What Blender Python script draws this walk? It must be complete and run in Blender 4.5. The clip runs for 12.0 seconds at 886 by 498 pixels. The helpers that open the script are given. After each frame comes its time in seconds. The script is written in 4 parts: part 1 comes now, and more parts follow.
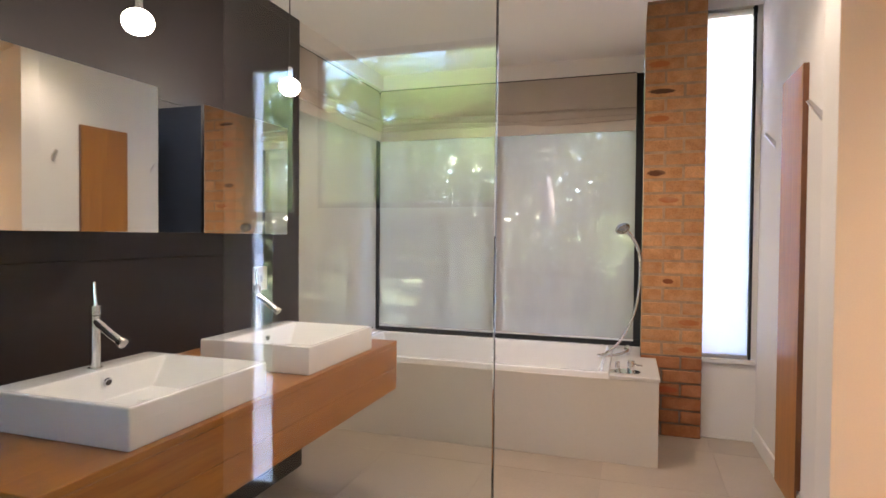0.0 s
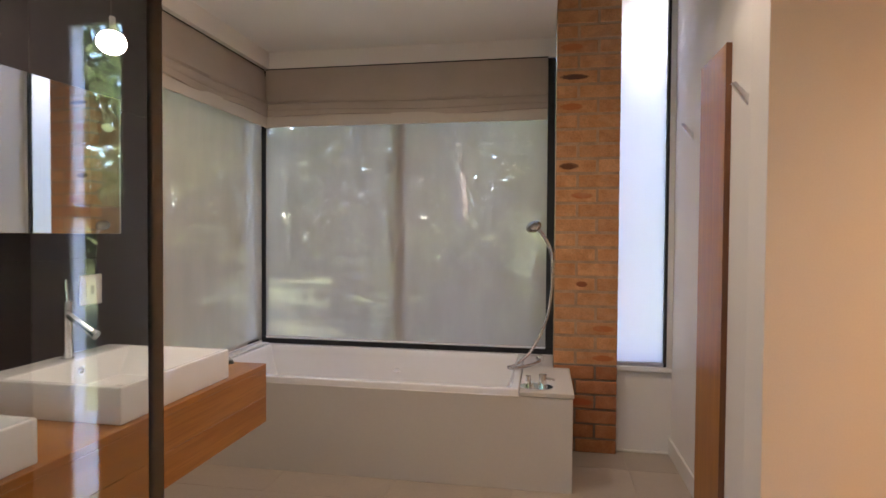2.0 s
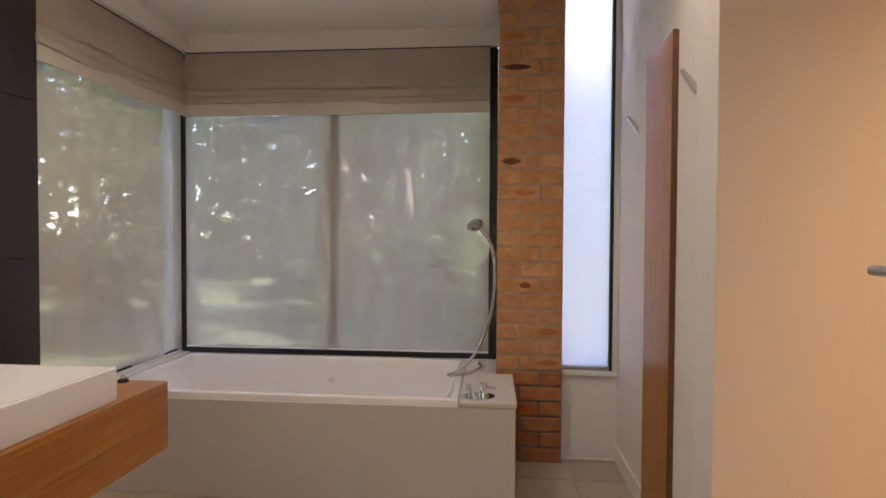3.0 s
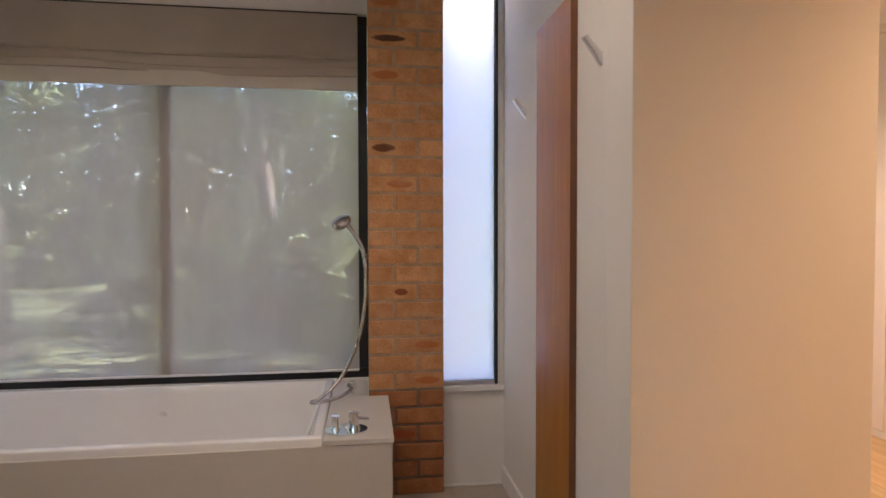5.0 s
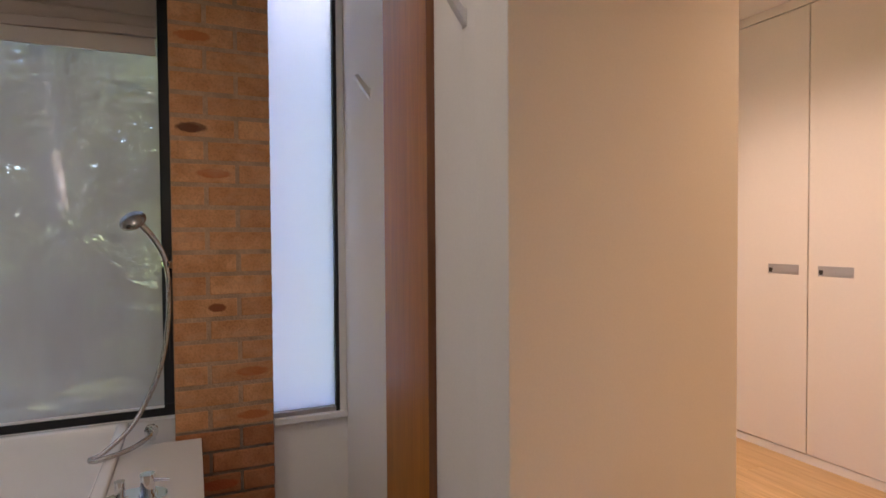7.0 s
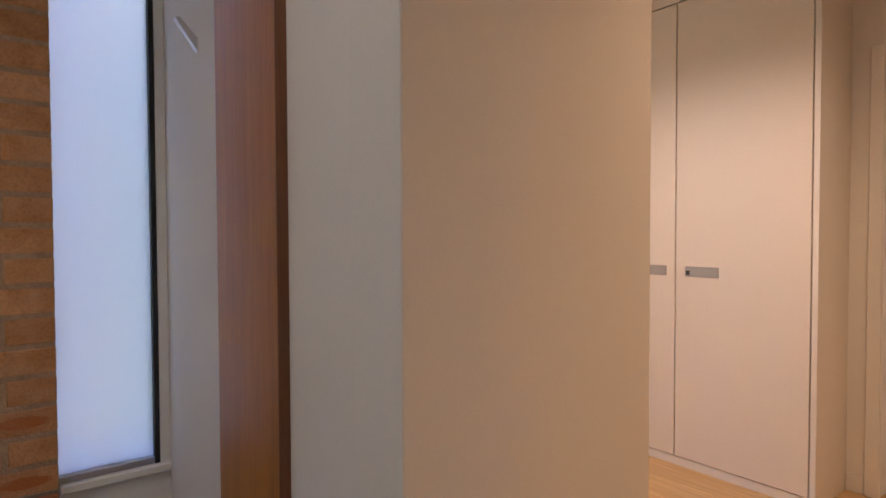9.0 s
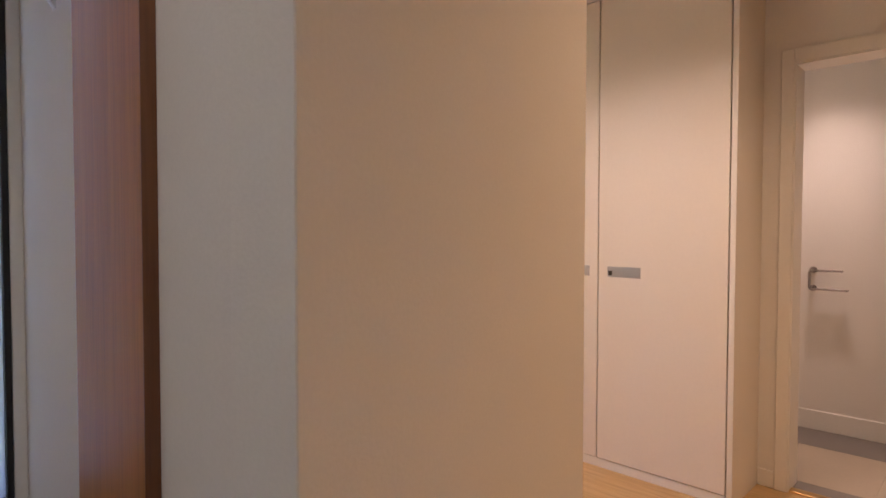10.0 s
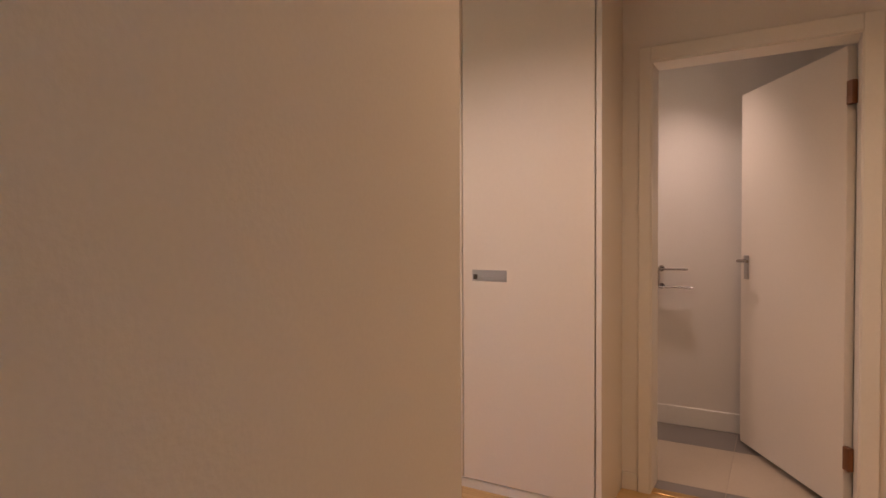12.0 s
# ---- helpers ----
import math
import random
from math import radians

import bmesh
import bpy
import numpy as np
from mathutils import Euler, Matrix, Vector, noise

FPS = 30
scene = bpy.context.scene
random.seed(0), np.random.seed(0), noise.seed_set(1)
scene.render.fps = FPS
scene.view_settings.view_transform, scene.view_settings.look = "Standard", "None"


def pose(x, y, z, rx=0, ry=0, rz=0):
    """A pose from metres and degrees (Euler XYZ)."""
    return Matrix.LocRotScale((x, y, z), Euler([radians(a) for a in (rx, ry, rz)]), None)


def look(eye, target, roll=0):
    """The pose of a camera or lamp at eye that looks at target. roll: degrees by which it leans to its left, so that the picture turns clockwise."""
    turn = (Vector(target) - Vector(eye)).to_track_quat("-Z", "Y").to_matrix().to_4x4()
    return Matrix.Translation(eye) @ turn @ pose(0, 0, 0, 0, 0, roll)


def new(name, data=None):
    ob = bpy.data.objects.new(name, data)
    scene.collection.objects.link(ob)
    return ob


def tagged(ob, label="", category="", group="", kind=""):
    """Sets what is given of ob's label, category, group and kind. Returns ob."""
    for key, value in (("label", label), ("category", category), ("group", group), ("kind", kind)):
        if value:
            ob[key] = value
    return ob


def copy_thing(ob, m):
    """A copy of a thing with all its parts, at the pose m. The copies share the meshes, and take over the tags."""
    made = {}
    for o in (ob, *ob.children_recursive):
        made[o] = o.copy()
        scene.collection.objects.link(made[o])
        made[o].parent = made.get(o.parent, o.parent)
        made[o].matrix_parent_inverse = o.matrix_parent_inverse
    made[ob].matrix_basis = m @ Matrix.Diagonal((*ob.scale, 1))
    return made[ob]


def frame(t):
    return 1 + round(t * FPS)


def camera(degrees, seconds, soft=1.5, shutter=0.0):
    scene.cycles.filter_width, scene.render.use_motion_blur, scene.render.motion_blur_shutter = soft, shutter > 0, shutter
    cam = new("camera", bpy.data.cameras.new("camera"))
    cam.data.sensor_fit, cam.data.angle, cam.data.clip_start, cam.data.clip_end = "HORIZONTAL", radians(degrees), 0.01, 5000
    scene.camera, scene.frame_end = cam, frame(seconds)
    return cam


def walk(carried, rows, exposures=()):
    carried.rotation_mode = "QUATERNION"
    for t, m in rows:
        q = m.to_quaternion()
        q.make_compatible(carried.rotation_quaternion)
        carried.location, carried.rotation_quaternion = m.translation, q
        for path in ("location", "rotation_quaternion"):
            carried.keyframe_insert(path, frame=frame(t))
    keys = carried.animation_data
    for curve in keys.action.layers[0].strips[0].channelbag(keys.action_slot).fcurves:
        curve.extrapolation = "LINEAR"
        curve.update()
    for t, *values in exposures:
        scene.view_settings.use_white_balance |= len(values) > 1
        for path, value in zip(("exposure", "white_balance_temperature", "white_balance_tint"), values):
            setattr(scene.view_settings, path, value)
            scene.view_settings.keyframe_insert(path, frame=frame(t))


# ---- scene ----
cam = camera(75.3, 12.0, soft=1.6)
PATH = [
    (0, (0.329, -0.004, 1.247), (-0.291, 1.897, 1.204), 0.5),
    (0.5, (0.337, 0.103, 1.246), (-0.235, 2.019, 1.2), 0.5),
    (1, (0.338, 0.229, 1.255), (-0.173, 2.162, 1.206), 0.5),
    (1.5, (0.34, 0.353, 1.256), (-0.096, 2.305, 1.208), 0.5),
    (2, (0.342, 0.462, 1.256), (-0.005, 2.431, 1.208), 0.4),
    (2.5, (0.367, 0.577, 1.256), (0.105, 2.559, 1.205), 0.4),
    (3, (0.384, 0.689, 1.255), (0.208, 2.681, 1.205), 0.3),
    (5, (0.39, 1.14, 1.26), (0.658, 3.121, 1.203), -0.1),
    (5.5, (0.373, 1.234, 1.258), (0.795, 3.189, 1.208), -0.3),
    (6, (0.392, 1.313, 1.261), (0.957, 3.231, 1.205), -0.3),
    (6.5, (0.438, 1.407, 1.262), (1.125, 3.284, 1.201), -0.3),
    (7, (0.473, 1.514, 1.255), (1.274, 3.346, 1.202), -0.4),
    (7.2, (0.478, 1.543, 1.254), (1.325, 3.354, 1.205), -0.5),
    (9, (0.632, 1.888, 1.249), (1.859, 3.466, 1.195), -0.2),
    (9.5, (0.685, 1.952, 1.248), (2.02, 3.44, 1.194), -0.1),
    (10, (0.75, 2.018, 1.248), (2.182, 3.413, 1.19), 0.1),
    (10.5, (0.814, 2.08, 1.245), (2.329, 3.383, 1.191), 0.0),
    (11, (0.873, 2.126, 1.242), (2.464, 3.337, 1.192), -0.2),
    (11.5, (0.928, 2.155, 1.238), (2.589, 3.269, 1.193), -0.3),
    (12, (1.025, 2.222, 1.239), (2.754, 3.226, 1.191), -0.3),
]
walk(cam, [(t, look(eye, target, roll)) for t, eye, target, roll in PATH], exposures=[(0, 4.82, 6150, 12), (1, 4.52, 6200, 12), (2.5, 4.14, 6250, 13), (5, 4.08, 6100, 13), (6.5, 3.84, 5950, 13), (9.5, 3.50, 5700, 12.5), (11.4, 3.30, 5850, 13), (12, 3.06, 5900, 13.5)])

# ---- world and light ----
world = bpy.data.worlds.new("sky")
scene.world = world
world.use_nodes = True
wn = world.node_tree.nodes
sky = wn.new("ShaderNodeTexSky")
sky.sky_type, sky.sun_disc = "NISHITA", False
sky.sun_elevation, sky.sun_rotation = radians(41), radians(89)
wn["Background"].inputs[1].default_value = 0.15
world.node_tree.links.new(sky.outputs[0], wn["Background"].inputs[0])


def lamp(name, kind, where, target, energy, colour, **settings):
    data = bpy.data.lights.new(name, kind)
    data.energy, data.color = energy, colour
    for key, value in settings.items():
        if key == "angle":
            data.angle = value
        elif key == "size":
            data.shadow_soft_size = value
        elif key == "cone":
            data.spot_size = value
        elif key == "blend":
            data.spot_blend = value
    ob = new(name, data)
    ob.matrix_world = look(where, target)
    return ob


SUN = Vector((0.74, 0.015, 0.66)).normalized()
lamp("sun", "SUN", SUN * 30, (0, 0, 0), 5.0, (1.0, 0.94, 0.84), angle=radians(0.6))
WARM = (1.0, 0.68, 0.51)
AMBER = (1.0, 0.60, 0.315)
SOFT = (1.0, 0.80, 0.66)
DOWNLIGHTS = [((2.25, 3.42, 2.52), 7.2, WARM, 150, 0.6), ((2.66, 2.05, 2.52), 4.8, AMBER, 150, 0.8), ((2.40, 0.40, 2.52), 2.8, AMBER, 156, 0.8), ((4.54, 2.76, 2.52), 5.6, WARM, 96, 1.0),
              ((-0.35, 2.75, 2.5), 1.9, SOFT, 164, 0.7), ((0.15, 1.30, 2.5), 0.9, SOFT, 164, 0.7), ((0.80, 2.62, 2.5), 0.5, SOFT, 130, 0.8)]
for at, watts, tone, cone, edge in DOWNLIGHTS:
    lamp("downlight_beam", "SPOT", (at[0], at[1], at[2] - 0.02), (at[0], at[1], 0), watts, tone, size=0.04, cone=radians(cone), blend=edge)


# ---- materials ----
def nodes_of(name):
    m = bpy.data.materials.new(name)
    m.use_nodes = True
    return m, m.node_tree.nodes, m.node_tree.links, m.node_tree.nodes["Principled BSDF"]


def noise_at(nodes, links, coord, scale, detail=4.0, stretch=None):
    tex = nodes.new("ShaderNodeTexNoise")
    tex.inputs["Scale"].default_value, tex.inputs["Detail"].default_value = scale, detail
    if stretch:
        mp = nodes.new("ShaderNodeMapping")
        mp.inputs["Scale"].default_value = stretch
        links.new(coord, mp.inputs[0])
        coord = mp.outputs[0]
    links.new(coord, tex.inputs["Vector"])
    return tex.outputs[0]


def scattered(nodes, links, co):
    """Coordinates moved by a random step for each object, so that no two pieces show the same grain."""
    info = nodes.new("ShaderNodeObjectInfo")
    step = nodes.new("ShaderNodeMath")
    step.operation = "MULTIPLY"
    step.inputs[1].default_value = 57.0
    links.new(info.outputs["Random"], step.inputs[0])
    move = nodes.new("ShaderNodeVectorMath")
    links.new(co, move.inputs[0])
    links.new(step.outputs[0], move.inputs[1])
    return move.outputs[0]


def blend(nodes, links, fac, a, b, low=0.35, high=0.65):
    ramp = nodes.new("ShaderNodeValToRGB")
    ramp.color_ramp.elements[0].position, ramp.color_ramp.elements[1].position = low, high
    ramp.color_ramp.elements[0].color, ramp.color_ramp.elements[1].color = (*a, 1), (*b, 1)
    links.new(fac, ramp.inputs[0])
    return ramp.outputs[0]


def multiply(nodes, links, a, b, fac=1.0):
    mix = nodes.new("ShaderNodeMix")
    mix.data_type, mix.blend_type = "RGBA", "MULTIPLY"
    mix.inputs[0].default_value = fac
    links.new(a, mix.inputs[6])
    links.new(b, mix.inputs[7])
    return mix.outputs[2]


def surface(name, colour, rough=0.5, metal=0.0, vary=0.06, coarse=1.5, fine=60.0, bump=0.02, stretch=None, pieces=0.0, spec=0.5, coat=0.0):
    """Paint, stone, cloth or metal with variation at two scales and a fine relief."""
    m, nodes, links, bsdf = nodes_of(name)
    co = nodes.new("ShaderNodeTexCoord").outputs["Object"]
    if pieces:
        co = scattered(nodes, links, co)
    c = Vector(colour)
    big = blend(nodes, links, noise_at(nodes, links, co, coarse, 5, stretch), tuple(c * (1 - vary)), tuple(c * (1 + vary)))
    small = noise_at(nodes, links, co, fine, 3, stretch)
    grain = blend(nodes, links, small, (1 - vary, 1 - vary, 1 - vary), (1, 1, 1))
    out = multiply(nodes, links, big, grain)
    if pieces:
        info = nodes.new("ShaderNodeObjectInfo")
        tone = blend(nodes, links, info.outputs["Random"], (1 - pieces,) * 3, (1, 1, 1), 0, 1)
        out = multiply(nodes, links, out, tone)
    links.new(out, bsdf.inputs["Base Color"])
    rr = nodes.new("ShaderNodeMapRange")
    rr.inputs[3].default_value, rr.inputs[4].default_value = max(0.02, rough * 0.85), min(1, rough * 1.15)
    links.new(small, rr.inputs[0])
    links.new(rr.outputs[0], bsdf.inputs["Roughness"])
    bsdf.inputs["Metallic"].default_value = metal
    bsdf.inputs["Specular IOR Level"].default_value = spec
    bsdf.inputs["Coat Weight"].default_value = coat
    bsdf.inputs["Coat Roughness"].default_value = 0.08
    if bump:
        b = nodes.new("ShaderNodeBump")
        b.inputs["Strength"].default_value, b.inputs["Distance"].default_value = bump, 0.01
        links.new(small, b.inputs["Height"])
        links.new(b.outputs[0], bsdf.inputs["Normal"])
    return m


def timber(name, dark, light, axis, rough=0.35, coat=0.0, scale=1.0, pieces=0.0):
    """Wood whose grain runs along the axis (0, 1 or 2)."""
    m, nodes, links, bsdf = nodes_of(name)
    co = nodes.new("ShaderNodeTexCoord").outputs["Object"]
    if pieces:
        co = scattered(nodes, links, co)
    squeeze = [14.0 * scale] * 3
    squeeze[axis] = 0.9 * scale
    n1 = noise_at(nodes, links, co, 1.6, 6, squeeze)
    squeeze2 = [90.0] * 3
    squeeze2[axis] = 3.0
    n2 = noise_at(nodes, links, co, 1.6, 3, squeeze2)
    base = blend(nodes, links, n1, dark, light, 0.3, 0.7)
    pores = blend(nodes, links, n2, (0.72, 0.68, 0.64), (1, 1, 1), 0.35, 0.55)
    out = multiply(nodes, links, base, pores, 0.6)
    if pieces:
        info = nodes.new("ShaderNodeObjectInfo")
        out = multiply(nodes, links, out, blend(nodes, links, info.outputs["Random"], (1 - pieces,) * 3, (1, 1, 1), 0, 1))
    links.new(out, bsdf.inputs["Base Color"])
    bsdf.inputs["Roughness"].default_value = rough
    bsdf.inputs["Coat Weight"].default_value, bsdf.inputs["Coat Roughness"].default_value = coat, 0.15
    b = nodes.new("ShaderNodeBump")
    b.inputs["Strength"].default_value, b.inputs["Distance"].default_value = 0.08, 0.004
    links.new(n2, b.inputs["Height"])
    links.new(b.outputs[0], bsdf.inputs["Normal"])
    return m


def brick_clay(name, oval=None, centre=(0, 0), size=(0.06, 0.02), light=1.0, smeared=0.48):
    """Fired clay with smeared mortar; oval: the colour of a burnt flash mark on the face."""
    m, nodes, links, bsdf = nodes_of(name)
    co = nodes.new("ShaderNodeTexCoord").outputs["Object"]
    info = nodes.new("ShaderNodeObjectInfo")
    own = scattered(nodes, links, co)
    n1 = noise_at(nodes, links, own, 14, 5)
    n2 = noise_at(nodes, links, own, 130, 4)
    smear = blend(nodes, links, noise_at(nodes, links, own, 17, 6, (0.6, 1, 1.3)), (0, 0, 0), (smeared, smeared, smeared), 0.50, 0.72)
    base = blend(nodes, links, n1, (0.55 * light, 0.26 * light ** 1.5, 0.098 * light ** 1.7), (0.70 * light, 0.37 * light ** 1.5, 0.17 * light ** 1.7))
    base = multiply(nodes, links, base, blend(nodes, links, info.outputs["Random"], (0.85, 0.80, 0.76), (1.0, 1.0, 1.0), 0, 1))
    base = multiply(nodes, links, base, blend(nodes, links, n2, (0.7, 0.68, 0.66), (1, 1, 1), 0.3, 0.55), 0.7)
    if oval:
        mp = nodes.new("ShaderNodeMapping")
        mp.vector_type = "TEXTURE"
        mp.inputs["Location"].default_value = (centre[0], 0, centre[1])
        mp.inputs["Scale"].default_value = (size[0], 10, size[1])
        links.new(co, mp.inputs[0])
        dist = nodes.new("ShaderNodeVectorMath")
        dist.operation = "LENGTH"
        links.new(mp.outputs[0], dist.inputs[0])
        rag = nodes.new("ShaderNodeMath")
        rag.operation = "MULTIPLY_ADD"
        links.new(noise_at(nodes, links, co, 45, 3), rag.inputs[0])
        rag.inputs[1].default_value = 0.5
        links.new(dist.outputs["Value"], rag.inputs[2])
        ramp = nodes.new("ShaderNodeValToRGB")
        ramp.color_ramp.elements[0].position, ramp.color_ramp.elements[1].position = 0.82, 1.0
        ramp.color_ramp.elements[0].color, ramp.color_ramp.elements[1].color = (1, 1, 1, 1), (0, 0, 0, 1)
        sub = nodes.new("ShaderNodeMath")
        sub.operation = "MULTIPLY"
        sub.inputs[1].default_value = 0.78
        links.new(rag.outputs[0], sub.inputs[0])
        links.new(sub.outputs[0], ramp.inputs[0])
        mix = nodes.new("ShaderNodeMix")
        mix.data_type = "RGBA"
        links.new(ramp.outputs[0], mix.inputs[0])
        links.new(base, mix.inputs[6])
        mix.inputs[7].default_value = (*oval, 1)
        base = mix.outputs[2]
    film = nodes.new("ShaderNodeMix")
    film.data_type = "RGBA"
    links.new(smear, film.inputs[0])
    links.new(base, film.inputs[6])
    film.inputs[7].default_value = (0.52, 0.32, 0.18, 1)
    links.new(film.outputs[2], bsdf.inputs["Base Color"])
    bsdf.inputs["Roughness"].default_value = 0.85
    b = nodes.new("ShaderNodeBump")
    b.inputs["Strength"].default_value, b.inputs["Distance"].default_value = 0.5, 0.004
    links.new(n2, b.inputs["Height"])
    links.new(b.outputs[0], bsdf.inputs["Normal"])
    return m


def clear_glass(name, tint=(0.95, 0.98, 0.96), ior=1.5):
    m, nodes, links, bsdf = nodes_of(name)
    bsdf.inputs["Base Color"].default_value = (*tint, 1)
    bsdf.inputs["Roughness"].default_value = 0.0
    bsdf.inputs["IOR"].default_value = ior
    bsdf.inputs["Transmission Weight"].default_value = 1.0
    return m


def frosted_glass(name):
    m, nodes, links, bsdf = nodes_of(name)
    out = nodes["Material Output"]
    tr = nodes.new("ShaderNodeBsdfTranslucent")
    tr.inputs[0].default_value = (0.94, 0.92, 1.0, 1)
    gl = nodes.new("ShaderNodeBsdfDiffuse")
    gl.inputs[0].default_value = (0.85, 0.88, 0.9, 1)
    mix = nodes.new("ShaderNodeMixShader")
    mix.inputs[0].default_value = 0.04
    links.new(tr.outputs[0], mix.inputs[1])
    links.new(gl.outputs[0], mix.inputs[2])
    links.new(mix.outputs[0], out.inputs[0])
    return m


def sheer_screen(name, colour, open_part):
    """Woven sun screen: some of the light goes straight through the mesh, the rest is scattered by the yarn."""
    m, nodes, links, bsdf = nodes_of(name)
    out = nodes["Material Output"]
    co = nodes.new("ShaderNodeTexCoord").outputs["Object"]
    weave = blend(nodes, links, noise_at(nodes, links, co, 9, 5, (1, 1, 0.25)), tuple(c * 0.93 for c in colour), colour)
    tr = nodes.new("ShaderNodeBsdfTranslucent")
    df = nodes.new("ShaderNodeBsdfDiffuse")
    links.new(weave, tr.inputs[0])
    links.new(weave, df.inputs[0])
    yarn = nodes.new("ShaderNodeMixShader")
    yarn.inputs[0].default_value = 0.86
    links.new(tr.outputs[0], yarn.inputs[1])
    links.new(df.outputs[0], yarn.inputs[2])
    tp = nodes.new("ShaderNodeBsdfTransparent")
    tp.inputs[0].default_value = (0.98, 0.92, 0.93, 1)
    mix = nodes.new("ShaderNodeMixShader")
    mix.inputs[0].default_value = open_part
    links.new(yarn.outputs[0], mix.inputs[1])
    links.new(tp.outputs[0], mix.inputs[2])
    links.new(mix.outputs[0], out.inputs[0])
    return m


def glowing(name, colour, strength):
    m, nodes, links, bsdf = nodes_of(name)
    bsdf.inputs["Base Color"].default_value = (0.9, 0.88, 0.84, 1)
    bsdf.inputs["Emission Color"].default_value = (*colour, 1)
    bsdf.inputs["Emission Strength"].default_value = strength
    bsdf.inputs["Roughness"].default_value = 0.25
    return m


def leafage(name, a, b, shade=0.24):
    m, nodes, links, bsdf = nodes_of(name)
    geo = nodes.new("ShaderNodeNewGeometry")
    tone = blend(nodes, links, geo.outputs["Random Per Island"], a, b, 0, 1)
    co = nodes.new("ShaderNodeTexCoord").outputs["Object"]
    # coarse noise paints shaded hollows of the crown into the leaf colour
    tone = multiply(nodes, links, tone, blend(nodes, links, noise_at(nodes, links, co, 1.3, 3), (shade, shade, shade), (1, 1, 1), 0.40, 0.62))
    links.new(tone, bsdf.inputs["Base Color"])
    bsdf.inputs["Roughness"].default_value = 0.75
    bsdf.inputs["Specular IOR Level"].default_value = 0.15
    out = nodes["Material Output"]
    tr = nodes.new("ShaderNodeBsdfTranslucent")
    links.new(tone, tr.inputs[0])
    mix = nodes.new("ShaderNodeMixShader")
    mix.inputs[0].default_value = 0.4
    links.new(bsdf.outputs[0], mix.inputs[1])
    links.new(tr.outputs[0], mix.inputs[2])
    links.new(mix.outputs[0], out.inputs[0])
    return m


PAINT = surface("white_wall_paint", (0.80, 0.77, 0.73), 0.75, vary=0.025, coarse=0.9, fine=140, bump=0.05)
CEIL = surface("ceiling_paint", (0.82, 0.80, 0.77), 0.8, vary=0.02, coarse=0.7, fine=120, bump=0.04)
TRIM = surface("satin_trim_paint", (0.80, 0.78, 0.74), 0.4, vary=0.02, coarse=2, fine=90, bump=0.02)
DARKTILE = surface("charcoal_wall_tile", (0.036, 0.029, 0.032), 0.45, vary=0.10, coarse=2.2, fine=45, bump=0.02, pieces=0.10, spec=0.3)
DARKJOINT = surface("charcoal_grout", (0.020, 0.017, 0.016), 0.9, vary=0.1, bump=0.1)
FLOORTILE = surface("greige_floor_tile", (0.46, 0.39, 0.31), 0.38, vary=0.06, coarse=2.5, fine=70, bump=0.02, pieces=0.06)
GROUT = surface("pale_floor_grout", (0.46, 0.40, 0.33), 0.9, vary=0.08, bump=0.1)
GREYTILE = surface("grey_floor_tile", (0.22, 0.20, 0.19), 0.4, vary=0.06, coarse=2.5, fine=70, bump=0.02, pieces=0.06)
PLANK = timber("pale_oak_floor", (0.56, 0.36, 0.15), (0.72, 0.50, 0.24), 1, 0.35, 0.15, pieces=0.12)
CERAMIC = surface("white_ceramic", (0.84, 0.84, 0.84), 0.10, vary=0.01, coarse=2, fine=20, bump=0.0, coat=0.4)
ACRYLIC = surface("white_acrylic", (0.84, 0.82, 0.80), 0.14, vary=0.012, coarse=2, fine=20, bump=0.0, coat=0.3)
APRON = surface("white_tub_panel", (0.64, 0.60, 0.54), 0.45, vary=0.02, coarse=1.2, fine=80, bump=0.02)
OAK = timber("oiled_oak_veneer", (0.33, 0.118, 0.016), (0.46, 0.195, 0.034), 1, 0.33, 0.2)
BOARDWOOD = timber("varnished_board", (0.36, 0.135, 0.014), (0.45, 0.185, 0.022), 2, 0.40, 0.12)
BOARDEDGE = timber("board_edge_wood", (0.16, 0.060, 0.022), (0.22, 0.090, 0.035), 2, 0.4)
SMOKED = surface("dull_chrome", (0.36, 0.33, 0.31), 0.22, 1.0, vary=0.05, bump=0.0)
CHROME = surface("polished_chrome", (0.82, 0.82, 0.83), 0.07, 1.0, vary=0.02, bump=0.0)
STEEL = surface("brushed_steel", (0.52, 0.50, 0.51), 0.45, 1.0, vary=0.06, fine=160, bump=0.02)
SATIN = surface("satin_nickel", (0.72, 0.70, 0.70), 0.36, 1.0, vary=0.05, fine=160, bump=0.02)
HOSE = surface("steel_hose", (0.62, 0.60, 0.58), 0.25, 1.0, vary=0.1, fine=260, bump=0.2)
BLACKFRAME = surface("black_aluminium", (0.014, 0.015, 0.018), 0.45, vary=0.1, coarse=6, fine=120, bump=0.02)
NAVY = surface("dark_blue_cabinet_side", (0.022, 0.028, 0.052), 0.5, vary=0.06, coarse=3, bump=0.02)
MIRROR = surface("silvered_mirror", (0.90, 0.90, 0.89), 0.015, 1.0, vary=0.0, bump=0.0)
GLASS = clear_glass("clear_glass", ior=1.68)
PANE = clear_glass("window_glass", (0.98, 1.0, 0.99))
FROST = frosted_glass("frosted_glass")
SCREEN = sheer_screen("sheer_screen_cloth", (0.55, 0.50, 0.445), 0.24)
# same cloth; its hazier, lighter look at a slant is put into the colour
SLANTVIEW = sheer_screen("slant_view_screen_cloth", (0.595, 0.54, 0.48), 0.16)
BLIND = surface("linen_blind", (0.46, 0.395, 0.34), 0.9, vary=0.05, coarse=3, fine=220, bump=0.12)
